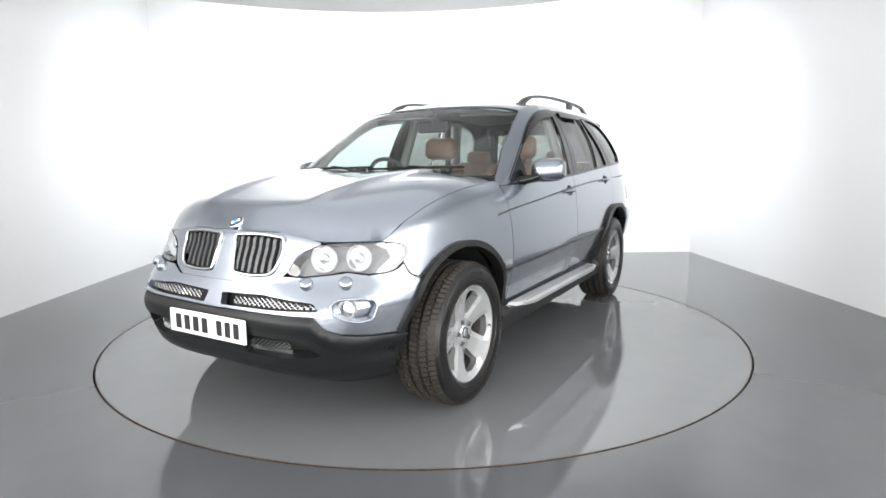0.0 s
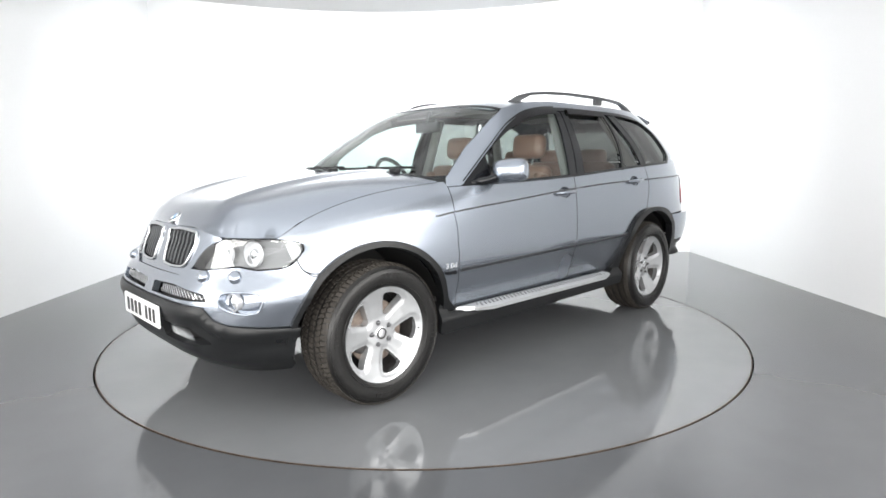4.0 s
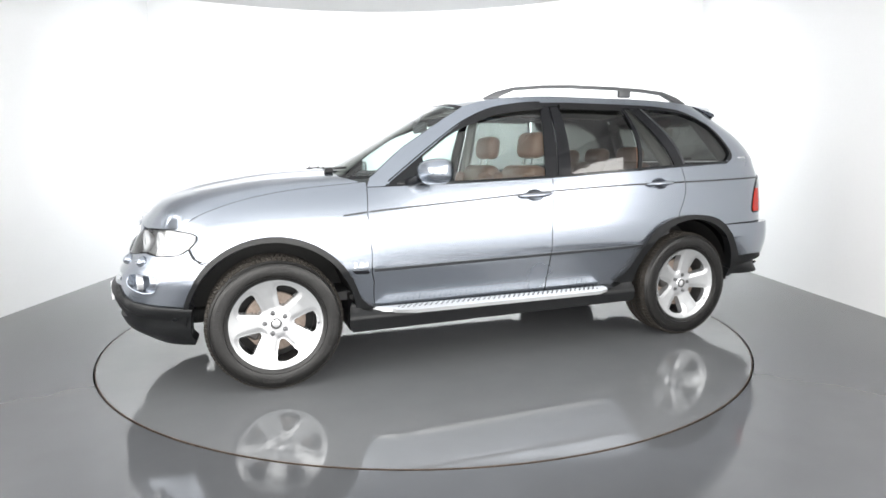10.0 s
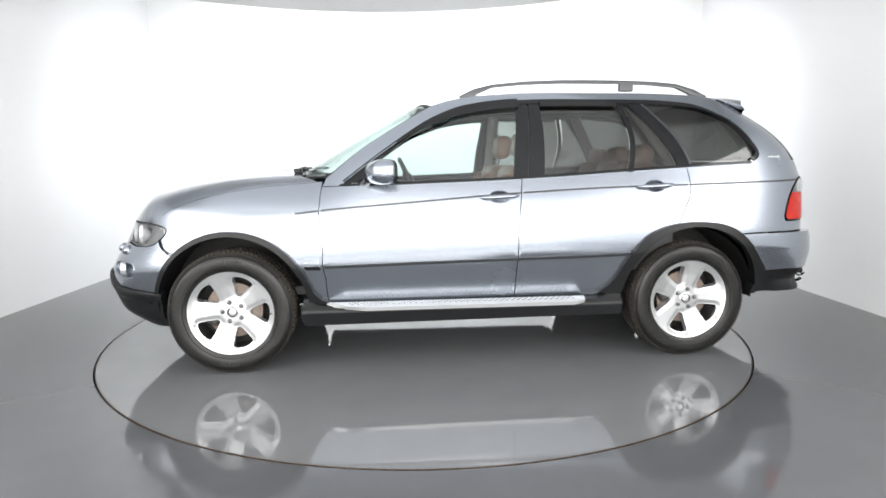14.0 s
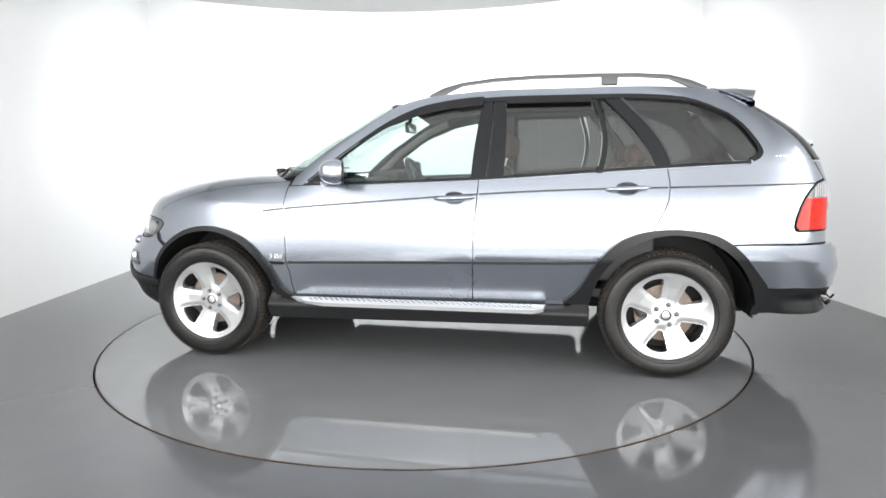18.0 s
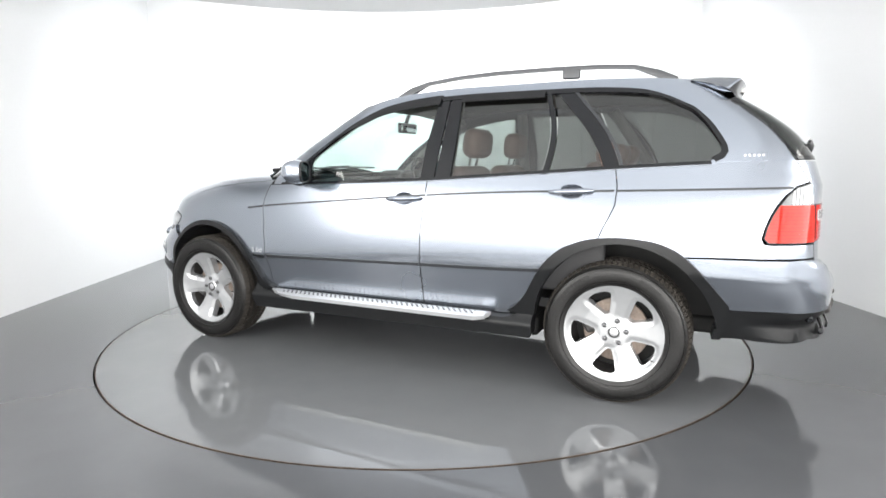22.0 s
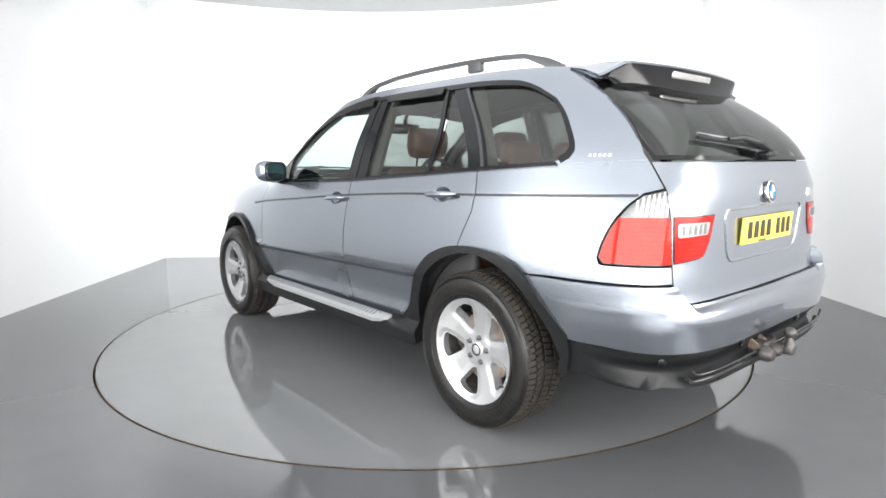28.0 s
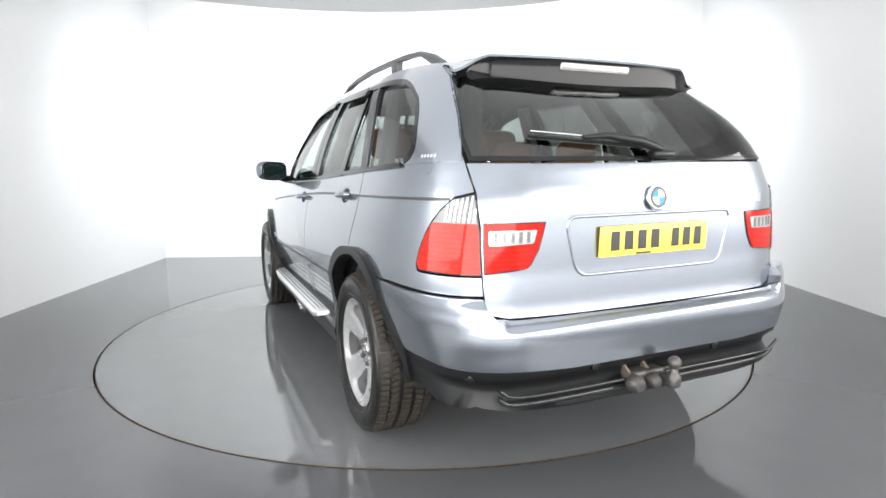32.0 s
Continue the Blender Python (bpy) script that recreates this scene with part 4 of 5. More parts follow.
for side, surf in ((1, low), (-1, flipped(low))):
    lamp = sheet("tail_lamp", surf, LAMPSIDE, GLOSSBLACK, car, holes=[shrunk(dense(LAMPSIDE, 0.02), 0.004)], off=0.004, thick=0.05, step=0.03, edge=0.015, label="red and clear tail lamp")
    red = [p for p in shrunk(dense(LAMPSIDE, 0.012), 0.004)]
    cut = 1.031
    below, above = cut_off(red, cut), cut_off(red, cut, False)
    sheet("red_lens", surf, below, RED, lamp, off=0.006, thick=0.03, step=0.03, edge=0.012)
    sheet("clear_lens", surf, above, SMOKE, lamp, off=0.006, thick=0.03, step=0.03, edge=0.012, label="smoked clear upper lens")
    u0, u1 = min(p[0] for p in above), max(p[0] for p in above)
    for k in range(7):
        u = u0 + (u1 - u0) * (0.32 + 0.1 * k)
        hits = [z for z in np.linspace(1.035, 1.13, 40) if inside(np.array(above), np.array([[u, z]]))[0]]
        if len(hits) > 5:
            sheet("lens_rib", surf, [(u - 0.003, hits[1]), (u + 0.003, hits[1]), (u + 0.003, hits[-2]), (u - 0.003, hits[-2])], REFLECTOR, lamp, off=0.0075, thick=0.004, step=0.03)
    inner = sheet("tail_lamp_inner", surf, TAILIN, GLOSSBLACK, car, holes=[shrunk(dense(TAILIN, 0.02), 0.004)], off=0.003, thick=0.05, step=0.03, edge=0.015, label="red and clear tail lamp on the tailgate")
    tin = [tuple(q) for q in shrunk(dense(TAILIN, 0.012), 0.004)]
    sheet("red_lens", surf, tin, REDDEEP, inner, off=0.004, thick=0.03, step=0.03, edge=0.012)
    sheet("clear_lens", surf, rounded(R((0.682, 1.008), (0.515, 1.008), (0.528, 0.962), (0.682, 0.957)), 0.008, 3), CLEAR, inner, off=0.006, thick=0.01, step=0.03, label="clear indicator lens")
    for k in range(5):
        y = 0.665 - 0.028 * k
        sheet("lens_rib", surf, R((y, 1.003), (y - 0.012, 1.003), (y - 0.010, 0.966), (y + 0.002, 0.966)), SMOKE, inner, off=0.0075, thick=0.004, step=0.05)
    for k in range(5):
        z = 0.945 - 0.016 * k
        sheet("lens_rib", surf, R((0.685, z), (0.545, z), (0.545, z - 0.004), (0.685, z - 0.004)), RED, inner, off=0.0055, thick=0.004, step=0.05)
    for k in range(9):
        z = 1.015 - 0.0165 * k
        inb = [s for s in np.linspace(min(p[0] for p in red), max(p[0] for p in red), 60) if inside(np.array(red), np.array([[s, z]]))[0]]
        if len(inb) > 6:
            sheet("lens_rib", surf, [(inb[1], z), (inb[-2], z), (inb[-2], z - 0.003), (inb[1], z - 0.003)], REDDEEP, lamp, off=0.0075, thick=0.004, step=0.05)

# rear bumper
rb = L((-1.91, 0.545), (-1.868, 0.60), (-1.79, 0.700), (-1.70, 0.774), (-1.85, 0.780), (-2.0, 0.781)) + R((0.745, 0.783), (0.702, 0.781), (0.692, 0.745), (0.675, 0.715), (0.62, 0.704), (0.0, 0.697), (0.0, 0.530), (0.40, 0.533), (0.685, 0.548)) + L((-2.079, 0.552), (-1.97, 0.545))
rb_full = rb[:12] + [(2 * SMAX - s, z) for s, z in rb[:11][::-1]] + [(2 * SMAX - s, z) for s, z in rb[13:][::-1]] + rb[13:]


def bumper_off(u, v):
    p = low(u, v)
    y = np.abs(p[:, 1])
    grow = 0.046 * np.clip((-1.74 - p[:, 0]) / 0.5, 0, 1)
    top = 0.702 + 0.080 * smooth(0.63, 0.70, y)
    behind = smooth(0.80, 0.68, y)
    return 0.006 + grow * (1 - 0.65 * smooth(0.034, 0.0, top - v) * behind) + 0.006 * np.exp(-(((v - 0.655) / 0.035) ** 2)) * behind


rear_bumper = sheet("rear_bumper", low, rb_full, PAINT, car, step=0.015, off=bumper_off, thick=0.05, edge=0.016)
rs = L((-1.88, 0.385), (-1.88, 0.45), (-1.90, 0.53), (-1.915, 0.541), (-1.97, 0.541), (-2.079, 0.548)) + R((0.685, 0.544), (0.40, 0.529), (0.0, 0.526))
rs_low = L((-2.04, 0.392)) + R((0.70, 0.432), (0.40, 0.413), (0.0, 0.409))
rs_full = rs + [(2 * SMAX - s, z) for s, z in rs[:-1][::-1]] + [(2 * SMAX - s, z) for s, z in rs_low[:-1]] + [rs_low[-1]] + rs_low[:-1][::-1]


def skirt_off(u, v):
    x = low(u, v)[:, 0]
    k = smooth(-1.95, -2.2, x)
    return 0.010 + 0.035 * k - 0.03 * k * np.exp(-(((v - 0.475) / 0.03) ** 2)) + 0.03 * k * smooth(0.45, 0.425, v)


rear_skirt = sheet("rear_bumper_skirt", low, rs_full, BLACK, car, step=0.03, off=skirt_off, thick=0.06, edge=0.016, label="dark grey plastic lower bumper")
for y, z in ((0.731, 0.512), (0.303, 0.516), (-0.289, 0.516), (-0.731, 0.512)):
    p, n = spot(low, end_s(abs(y), z, True), z, 1 if y > 0 else -1)
    part("parking_sensor", turned([(0.017, 0.0), (0.017, 0.047), (0.012, 0.050)], 18, facing(p, n)), GLOSSBLACK, rear_skirt)
LIP = material("polished_black_lip", (0.015, 0.016, 0.017), 0.15, 0, noise=0.1)
lip_s = [p for p in np.linspace(end_s(0.66, 0.44, True), SMAX, 24)]
for z, rad in ((0.414, 0.010), (0.447, 0.006)):
    pts = low(np.array(lip_s), np.array([z + 0.06 * float(smooth(0.61, 0.70, q[1])) for q in low(np.array(lip_s), np.full(24, z))]))
    n2 = pts.copy()
    n2[:, 2] = 0
    n2 /= np.linalg.norm(n2, axis=1)[:, None]
    pts = pts + np.stack([-(0.074 + 0 * pts[:, 0]), 0.02 * (pts[:, 1] > 0.5), 0 * pts[:, 0]], 1)
    full = [tuple(p) for p in pts] + [(p[0], -p[1], p[2]) for p in pts[::-1][1:]]
    part("skirt_lip", tube(bmesh.new(), full, rad, 10), LIP, rear_skirt)

# black plastic arch trims, sills
def arch_band(name, outer, inner):
    both(name, low, L(*outer, *inner[::-1]), BLACK, car, off=0.026, thick=0.06, step=0.03, edge=0.015, label="dark grey plastic wheel arch trim")


FRONT_OUT = [(0.835, 0.408), (0.884, 0.426), (0.928, 0.470), (0.962, 0.550), (0.985, 0.605)]
arch_band("wheel_arch_trim", arch(FCX - 0.005, 0.365, 0.480, 4, 150, 36) + FRONT_OUT[::-1], arch(FCX, 0.362, 0.452, 1, 174, 40) + [(0.965, 0.395)])
arch_band("wheel_arch_trim", rear_arch(-0.83, -1.93, 46) + [(-1.925, 0.47), (-1.90, 0.385)], [(-0.975, 0.40)] + arch(RCX - 0.025, 0.378, 0.452, 8, 172, 40) + [(-1.872, 0.44), (-1.862, 0.385)])
both("sill", low, rounded(L((0.985, 0.288), (0.985, 0.45), (0.93, 0.405), (0.85, 0.398), (-0.82, 0.398), (-0.90, 0.42), (-0.975, 0.42), (-0.975, 0.300)), [0, 0, 0.05, 0.02, 0.02, 0.03, 0.0, 0.02]), BLACK, car, off=lambda u, v: 0.018 + 0.058 * smooth(0.43, 0.37, v), thick=0.08, step=0.03, edge=0.02, label="dark grey plastic sill")

# dark linings: shell below the windows; wheel housings and underbody carry their shade as near-black
both("inner_shell", low, L(*[(x, 0.33) for x in np.linspace(-0.95, 0.90, 10)], (0.90, 0.9), (0.8, 1.08), (-0.3, 1.1), (-1.8, 1.18), (-2.02, 1.18), (-2.02, 0.86), (-0.95, 0.86)), CARPET, car, off=-0.03, thick=0, step=0.1)
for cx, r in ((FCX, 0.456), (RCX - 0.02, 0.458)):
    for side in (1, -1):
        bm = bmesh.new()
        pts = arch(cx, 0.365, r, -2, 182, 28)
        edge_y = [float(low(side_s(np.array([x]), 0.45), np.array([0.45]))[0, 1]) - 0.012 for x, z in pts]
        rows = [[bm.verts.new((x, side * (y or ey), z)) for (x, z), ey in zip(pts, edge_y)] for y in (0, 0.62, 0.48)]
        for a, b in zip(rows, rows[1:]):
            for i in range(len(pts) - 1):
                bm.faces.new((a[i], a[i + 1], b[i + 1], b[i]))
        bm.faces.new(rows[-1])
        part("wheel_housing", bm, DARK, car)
# plates added to stop light showing through at the sill ends
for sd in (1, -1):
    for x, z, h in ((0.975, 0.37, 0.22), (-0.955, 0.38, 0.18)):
        part("light_stop", boxed(x, sd * 0.68, z, 0.025, 0.28, h, 0.006), DARK, car)
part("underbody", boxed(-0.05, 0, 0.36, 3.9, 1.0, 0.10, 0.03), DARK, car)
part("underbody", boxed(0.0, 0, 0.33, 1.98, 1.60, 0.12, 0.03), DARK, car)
# gearbox mass hung low to block light passing under the car
part("gearbox_light_stop", boxed(0.35, 0, 0.27, 1.3, 0.42, 0.17, 0.05), DARK, car)
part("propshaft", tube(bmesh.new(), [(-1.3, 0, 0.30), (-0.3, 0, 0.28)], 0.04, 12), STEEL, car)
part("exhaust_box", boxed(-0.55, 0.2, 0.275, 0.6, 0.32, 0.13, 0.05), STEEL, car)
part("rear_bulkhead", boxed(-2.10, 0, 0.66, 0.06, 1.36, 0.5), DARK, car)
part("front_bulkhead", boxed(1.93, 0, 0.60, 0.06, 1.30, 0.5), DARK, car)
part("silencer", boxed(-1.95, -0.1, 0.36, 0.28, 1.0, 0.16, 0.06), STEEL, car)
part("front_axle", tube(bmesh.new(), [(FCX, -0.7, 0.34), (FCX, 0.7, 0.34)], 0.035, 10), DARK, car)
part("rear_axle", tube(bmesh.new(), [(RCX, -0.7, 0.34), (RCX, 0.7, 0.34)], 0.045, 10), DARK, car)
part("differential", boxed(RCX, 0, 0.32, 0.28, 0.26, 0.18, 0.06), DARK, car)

# side steps
STUD = bpy.data.meshes.new("stud")
stud_form = boxed(0, 0, 0, 0.010, 0.007, 0.003)
stud_form.to_mesh(STUD)
stud_form.free()
STUD.materials.append(INK)


def step_board(side):
    pts = [(0.86, 0.865), (0.74, 0.945), (0.62, 0.955), (-0.66, 0.955), (-0.72, 0.945), (-0.735, 0.87)]

    def flat(u, v):
        return np.stack([u, side * v, 0.405 - 0.016 * smooth(0.925, 0.96, v)], 1)
    ob = sheet("side_step", flat, pts, STEPALLOY, car, step=0.05, thick=0.025, out=(0, 0, 1), label="brushed aluminium side step with black rubber studs")
    for row in range(3):
        for k in range(40):
            x = 0.70 - k * 0.0345 + (0.017 if row % 2 else 0)
            if x > -0.69:
                stud = new("stud", STUD)
                stud.parent = ob
                stud.matrix_basis = pose(x, side * (0.885 + 0.024 * row), 0.4055)


for side in (1, -1):
    step_board(side)


# ---- wheels ----
BOLT = material("dull_grey_wheel_bolt", (0.10, 0.10, 0.105), 0.35, 0.7, noise=0.15, scale=300)
TREAD = material("dusty_tyre_tread", (0.034, 0.030, 0.026), 0.85, 0, spec=0.2, noise=0.5, scale=70, broad=12)


def tyre_mesh():
    prof = [(0.250, 0.118), (0.262, 0.124), (0.285, 0.131), (0.318, 0.132), (0.342, 0.126), (0.356, 0.114), (0.362, 0.096), (0.365, 0.05), (0.368, 0.0)]
    return prof + [(r, -y) for r, y in prof[::-1][1:]]


def face_depth(r):
    return np.interp(r, [0, 0.05, 0.085, 0.16, 0.225, 0.25, 0.262], [0.072, 0.072, 0.070, 0.083, 0.104, 0.115, 0.118])


def rim_surface(u, v):
    r = np.hypot(u, v)
    return np.stack([u, face_depth(r), v], 1)


def spoke_hole(a):
    """A rounded three-cornered opening between two spokes, centred at the angle a."""
    pts = [(0.098, -7), (0.098, 7), (0.150, 14.5), (0.206, 18), (0.216, 10), (0.218, 0), (0.216, -10), (0.206, -18), (0.150, -14.5)]
    poly = [(r * math.cos(radians(a + d)), r * math.sin(radians(a + d))) for r, d in pts]
    return rounded(poly, 0.014, 4)


def build_wheel():
    w = new("wheel")
    w.parent = car
    bm = lathe(bmesh.new(), tyre_mesh(), 96, closed=True)
    tyre = part("tyre", bm, RUBBER, w, "worn black rubber tyre")
    # tread blocks
    tb = bmesh.new()
    for row, (y, wd) in enumerate(((-0.098, 0.034), (-0.055, 0.036), (0.0, 0.04), (0.055, 0.036), (0.098, 0.034))):
        n = 84
        for k in range(n):
            a = (k + 0.5 * (row % 2)) * math.tau / n
            r0 = 0.3645 if abs(y) < 0.07 else 0.359
            skew = 0.35 if row in (1, 3) else 0.15
            m = Matrix.Rotation(-a, 4, "Y") @ Matrix.Translation((r0, y, 0)) @ Matrix.Rotation(skew if y > 0 else -skew, 4, "X") @ Matrix.Rotation((0.35 if y > 0 else -0.35) if abs(y) > 0.07 else 0, 4, "Z")
            bmesh.ops.create_cube(tb, size=1, matrix=m @ Matrix.Diagonal((0.012, wd, 0.0205, 1)))
    part("tread", tb, TREAD, w, "dusty brownish tyre tread", smooth=0)
    # sidewall ribs
    sw = bmesh.new()
    lathe(sw, [(0.338, 0.122), (0.343, 0.129), (0.348, 0.119)], 96, closed=True)
    lathe(sw, [(0.268, 0.122), (0.272, 0.131), (0.276, 0.125)], 96, closed=True)
    part("sidewall_rib", sw, RUBBER, w)
    marks = bmesh.new()
    for start, count in ((35, 9), (215, 9), (120, 5), (300, 5)):
        for k in range(count):
            m = Matrix.Rotation(-radians(start + 4.6 * k), 4, "Y") @ Matrix.Translation((0.310, 0.1315, 0))
            bmesh.ops.create_cube(marks, size=1, matrix=m @ Matrix.Diagonal((0.024, 0.004, 0.013 if k % 3 else 0.018, 1)))
    tagged(part("sidewall_lettering", marks, RUBBER, w, smooth=0), "raised bars of moulded tyre writing", kind="stuff")
    holes = [spoke_hole(72 * k) for k in range(5)]
    outer = [(0.262 * math.cos(i * math.tau / 96), 0.262 * math.sin(i * math.tau / 96)) for i in range(96)]
    edges = np.concatenate([dense(h, 0.008) for h in holes])

    def relief(u, v):
        d = np.sqrt(((u[:, None] - edges[None, :, 0]) ** 2 + (v[:, None] - edges[None, :, 1]) ** 2).min(1))
        return -0.009 * smooth(0.030, 0.0, d)
    sheet("rim", rim_surface, outer, ALLOY, w, holes=holes, step=0.011, off=relief, thick=0.045, out=(0, 1, 0), label="silver five-spoke alloy rim", edge=0.012)
    part("rim_lip", lathe(bmesh.new(), [(0.262, 0.10), (0.266, 0.118), (0.263, 0.124), (0.257, 0.120), (0.252, 0.10)], 96, closed=True), ALLOY, w)
    part("barrel", lathe(bmesh.new(), [(0.25, 0.10), (0.235, 0.06), (0.228, -0.10), (0.232, -0.10), (0.240, 0.06), (0.256, 0.10)], 64, closed=True), STEEL, w)
    part("brake_disc", lathe(bmesh.new(), [(0.166, 0.0), (0.168, 0.012), (0.166, 0.024), (0.09, 0.026), (0.085, 0.045), (0.05, 0.05)], 64), RUST, w, "brown rusted brake disc")
    part("brake_caliper", boxed(0.13, 0.02, 0.07, 0.10, 0.08, 0.16, 0.02, Matrix.Rotation(0.4, 4, "Y")), STEEL, w)
    part("backing_plate", lathe(bmesh.new(), [(0.225, -0.07), (0.225, -0.06)], 48), DARK, w)
    cap = part("centre_cap", lathe(bmesh.new(), [(0.036, 0.066), (0.036, 0.076), (0.032, 0.079), (0.001, 0.080)], 32), REFLECTOR, w)
    part("cap_ring", lathe(bmesh.new(), [(0.030, 0.079), (0.030, 0.0815), (0.022, 0.0815), (0.022, 0.079)], 32, closed=True), INK, w)
    for k in range(5):
        a = radians(72 * k + 36)
        part("wheel_bolt", lathe(bmesh.new(), [(0.0135, 0.062), (0.0135, 0.073), (0.0105, 0.075), (0.0095, 0.083), (0.006, 0.085)], 12, "y", (0.06 * math.cos(a), 0, 0.06 * math.sin(a))), BOLT, w)
    part("valve", tube(bmesh.new(), [(0.236 * math.cos(2.5), 0.09, -0.236 * math.sin(2.5)), (0.222 * math.cos(2.5), 0.118, -0.222 * math.sin(2.5))], 0.004, 8), INK, w)
    return w


wheel = build_wheel()
WY = 0.788
wheel.matrix_basis = pose(FCX, WY + 0.012, 0.367, 0, 34, 0)
copy_thing(wheel, pose(RCX, WY, 0.367, 0, 5, 0))
copy_thing(wheel, pose(FCX, -WY - 0.012, 0.367, 0, 0, 180))
copy_thing(wheel, pose(RCX, -WY, 0.367, 0, 33, 180))


# ---- outer fittings of the car ----
RAILGREY = material("dark_grey_roof_rail", (0.06, 0.062, 0.066), 0.45, 0.2, noise=0.15, scale=200)


def roof_rail(side):
    line = [(0.01, 1.668), (-0.08, 1.695), (-0.20, 1.718), (-0.40, 1.738), (-0.65, 1.748), (-1.0, 1.748), (-1.25, 1.741), (-1.42, 1.728), (-1.55, 1.708), (-1.635, 1.682)]
    bm = bmesh.new()
    rows = []
    for i, (x, z) in enumerate(line):
        h = 0.011 if 2 <= i <= 7 else 0.016
        y = side * (0.552 + 0.010 * math.sin(math.pi * i / 9))
        foot = float(roof_surface(np.array([x]), np.array([abs(y)]))[0, 2]) - z - 0.004 if i in (0, 1, 8, 9) else -h
        top = z + foot
        if i in (0, 9):
            h, z = 0.003, top + 0.010
        elif i in (1, 8):
            h, z = 0.010, min(z, top + 0.034)
        foot = top - z if i in (0, 1, 8, 9) else -h
        rows.append([bm.verts.new((x, y + side * dy, z + dz)) for dy, dz in ((0.016, min(foot, -0.004)), (0.019, 0), (0.012, h), (-0.012, h), (-0.019, 0), (-0.016, min(foot, -0.004)))])
    for a, b in zip(rows, rows[1:]):
        for k in range(6):
            bm.faces.new((a[k], a[(k + 1) % 6], b[(k + 1) % 6], b[k]))
    bm.faces.new(rows[0])
    bm.faces.new(rows[-1])
    rail = part("roof_rail", bm, RAILGREY, car, "dark grey roof rail", smooth=60)
    part("rail_post", boxed(-1.085, side * 0.562, 1.715, 0.095, 0.034, 0.055, 0.008), RAILGREY, rail)


MIRRORGLASS = material("tinted_mirror_glass", (0.10, 0.165, 0.18), 0.02, 1.0)


def door_mirror(side):
    bm = bmesh.new()
    made = bmesh.ops.create_icosphere(bm, subdivisions=4, radius=1.0)
    for v in bm.verts:
        c = v.co
        f = (abs(c.x) ** 2.5 + abs(c.y) ** 3.2 + abs(c.z) ** 3.0) ** (-1 / 2.9)
        x, y, z = c.x * f, c.y * f, c.z * f
        front = smooth(-0.2, 1.0, x)
        v.co = (0.535 + 0.080 * x, side * (0.995 + 0.108 * y * (1 - 0.10 * front)), 1.187 + 0.073 * z * (1 - 0.16 * front) + 0.006 * y)
    bmesh.ops.bisect_plane(bm, geom=bm.verts[:] + bm.edges[:] + bm.faces[:], plane_co=(0.476, 0, 0), plane_no=(1, 0, 0), clear_inner=True)
    swing = Matrix.Translation((0.555, side * 0.94, 0)) @ Matrix.Rotation(side * radians(23), 4, "Z") @ Matrix.Translation((-0.555, -side * 0.94, 0))
    bmesh.ops.transform(bm, matrix=swing, verts=bm.verts)
    turn3, shift3 = np.array(swing.to_3x3()), np.array(swing.translation)
    shell = part("door_mirror", bm, PAINT, car, "painted door mirror with a black foot", smooth=60)
    ring_pts = [(side * (0.995 + 0.100 * c), 1.187 + 0.066 * s) for c, s in ((math.copysign(abs(math.cos(a)) ** 0.6, math.cos(a)), math.copysign(abs(math.sin(a)) ** 0.6, math.sin(a))) for a in [k * math.tau / 40 for k in range(40)])]

    def back(u, v):
        return np.stack([0.474 + 0 * u, u, v], 1) @ turn3.T + shift3
    sheet("mirror_rim", back, ring_pts, BLACK, shell, step=0.03, thick=0.012, out=(-1, 0, 0), holes=[shrunk(ring_pts, 0.008)])

    def glass_face(u, v):
        return np.stack([0.482 + 0 * u, u, v], 1) @ turn3.T + shift3
    sheet("mirror_glass", glass_face, ring_pts, MIRRORGLASS, shell, step=0.03, thick=0, out=(-1, 0, 0), label="bluish mirror glass")
    part("mirror_foot", tube(bmesh.new(), [(0.62, side * 0.80, 1.12), (0.612, side * 0.86, 1.125), (0.60, side * 0.90, 1.135), (0.58, side * 0.94, 1.15)], [0.04, 0.036, 0.032, 0.036], 12, 0.8), GLOSSBLACK, shell)
    part("mirror_base", boxed(0.63, side * 0.835, 1.118, 0.13, 0.03, 0.03, 0.012), GLOSSBLACK, shell)


for side in (1, -1):
    roof_rail(side)
    door_mirror(side)


SPOILERBLACK = material("satin_black_spoiler", (0.004, 0.004, 0.005), 0.09, 0, spec=0.25)


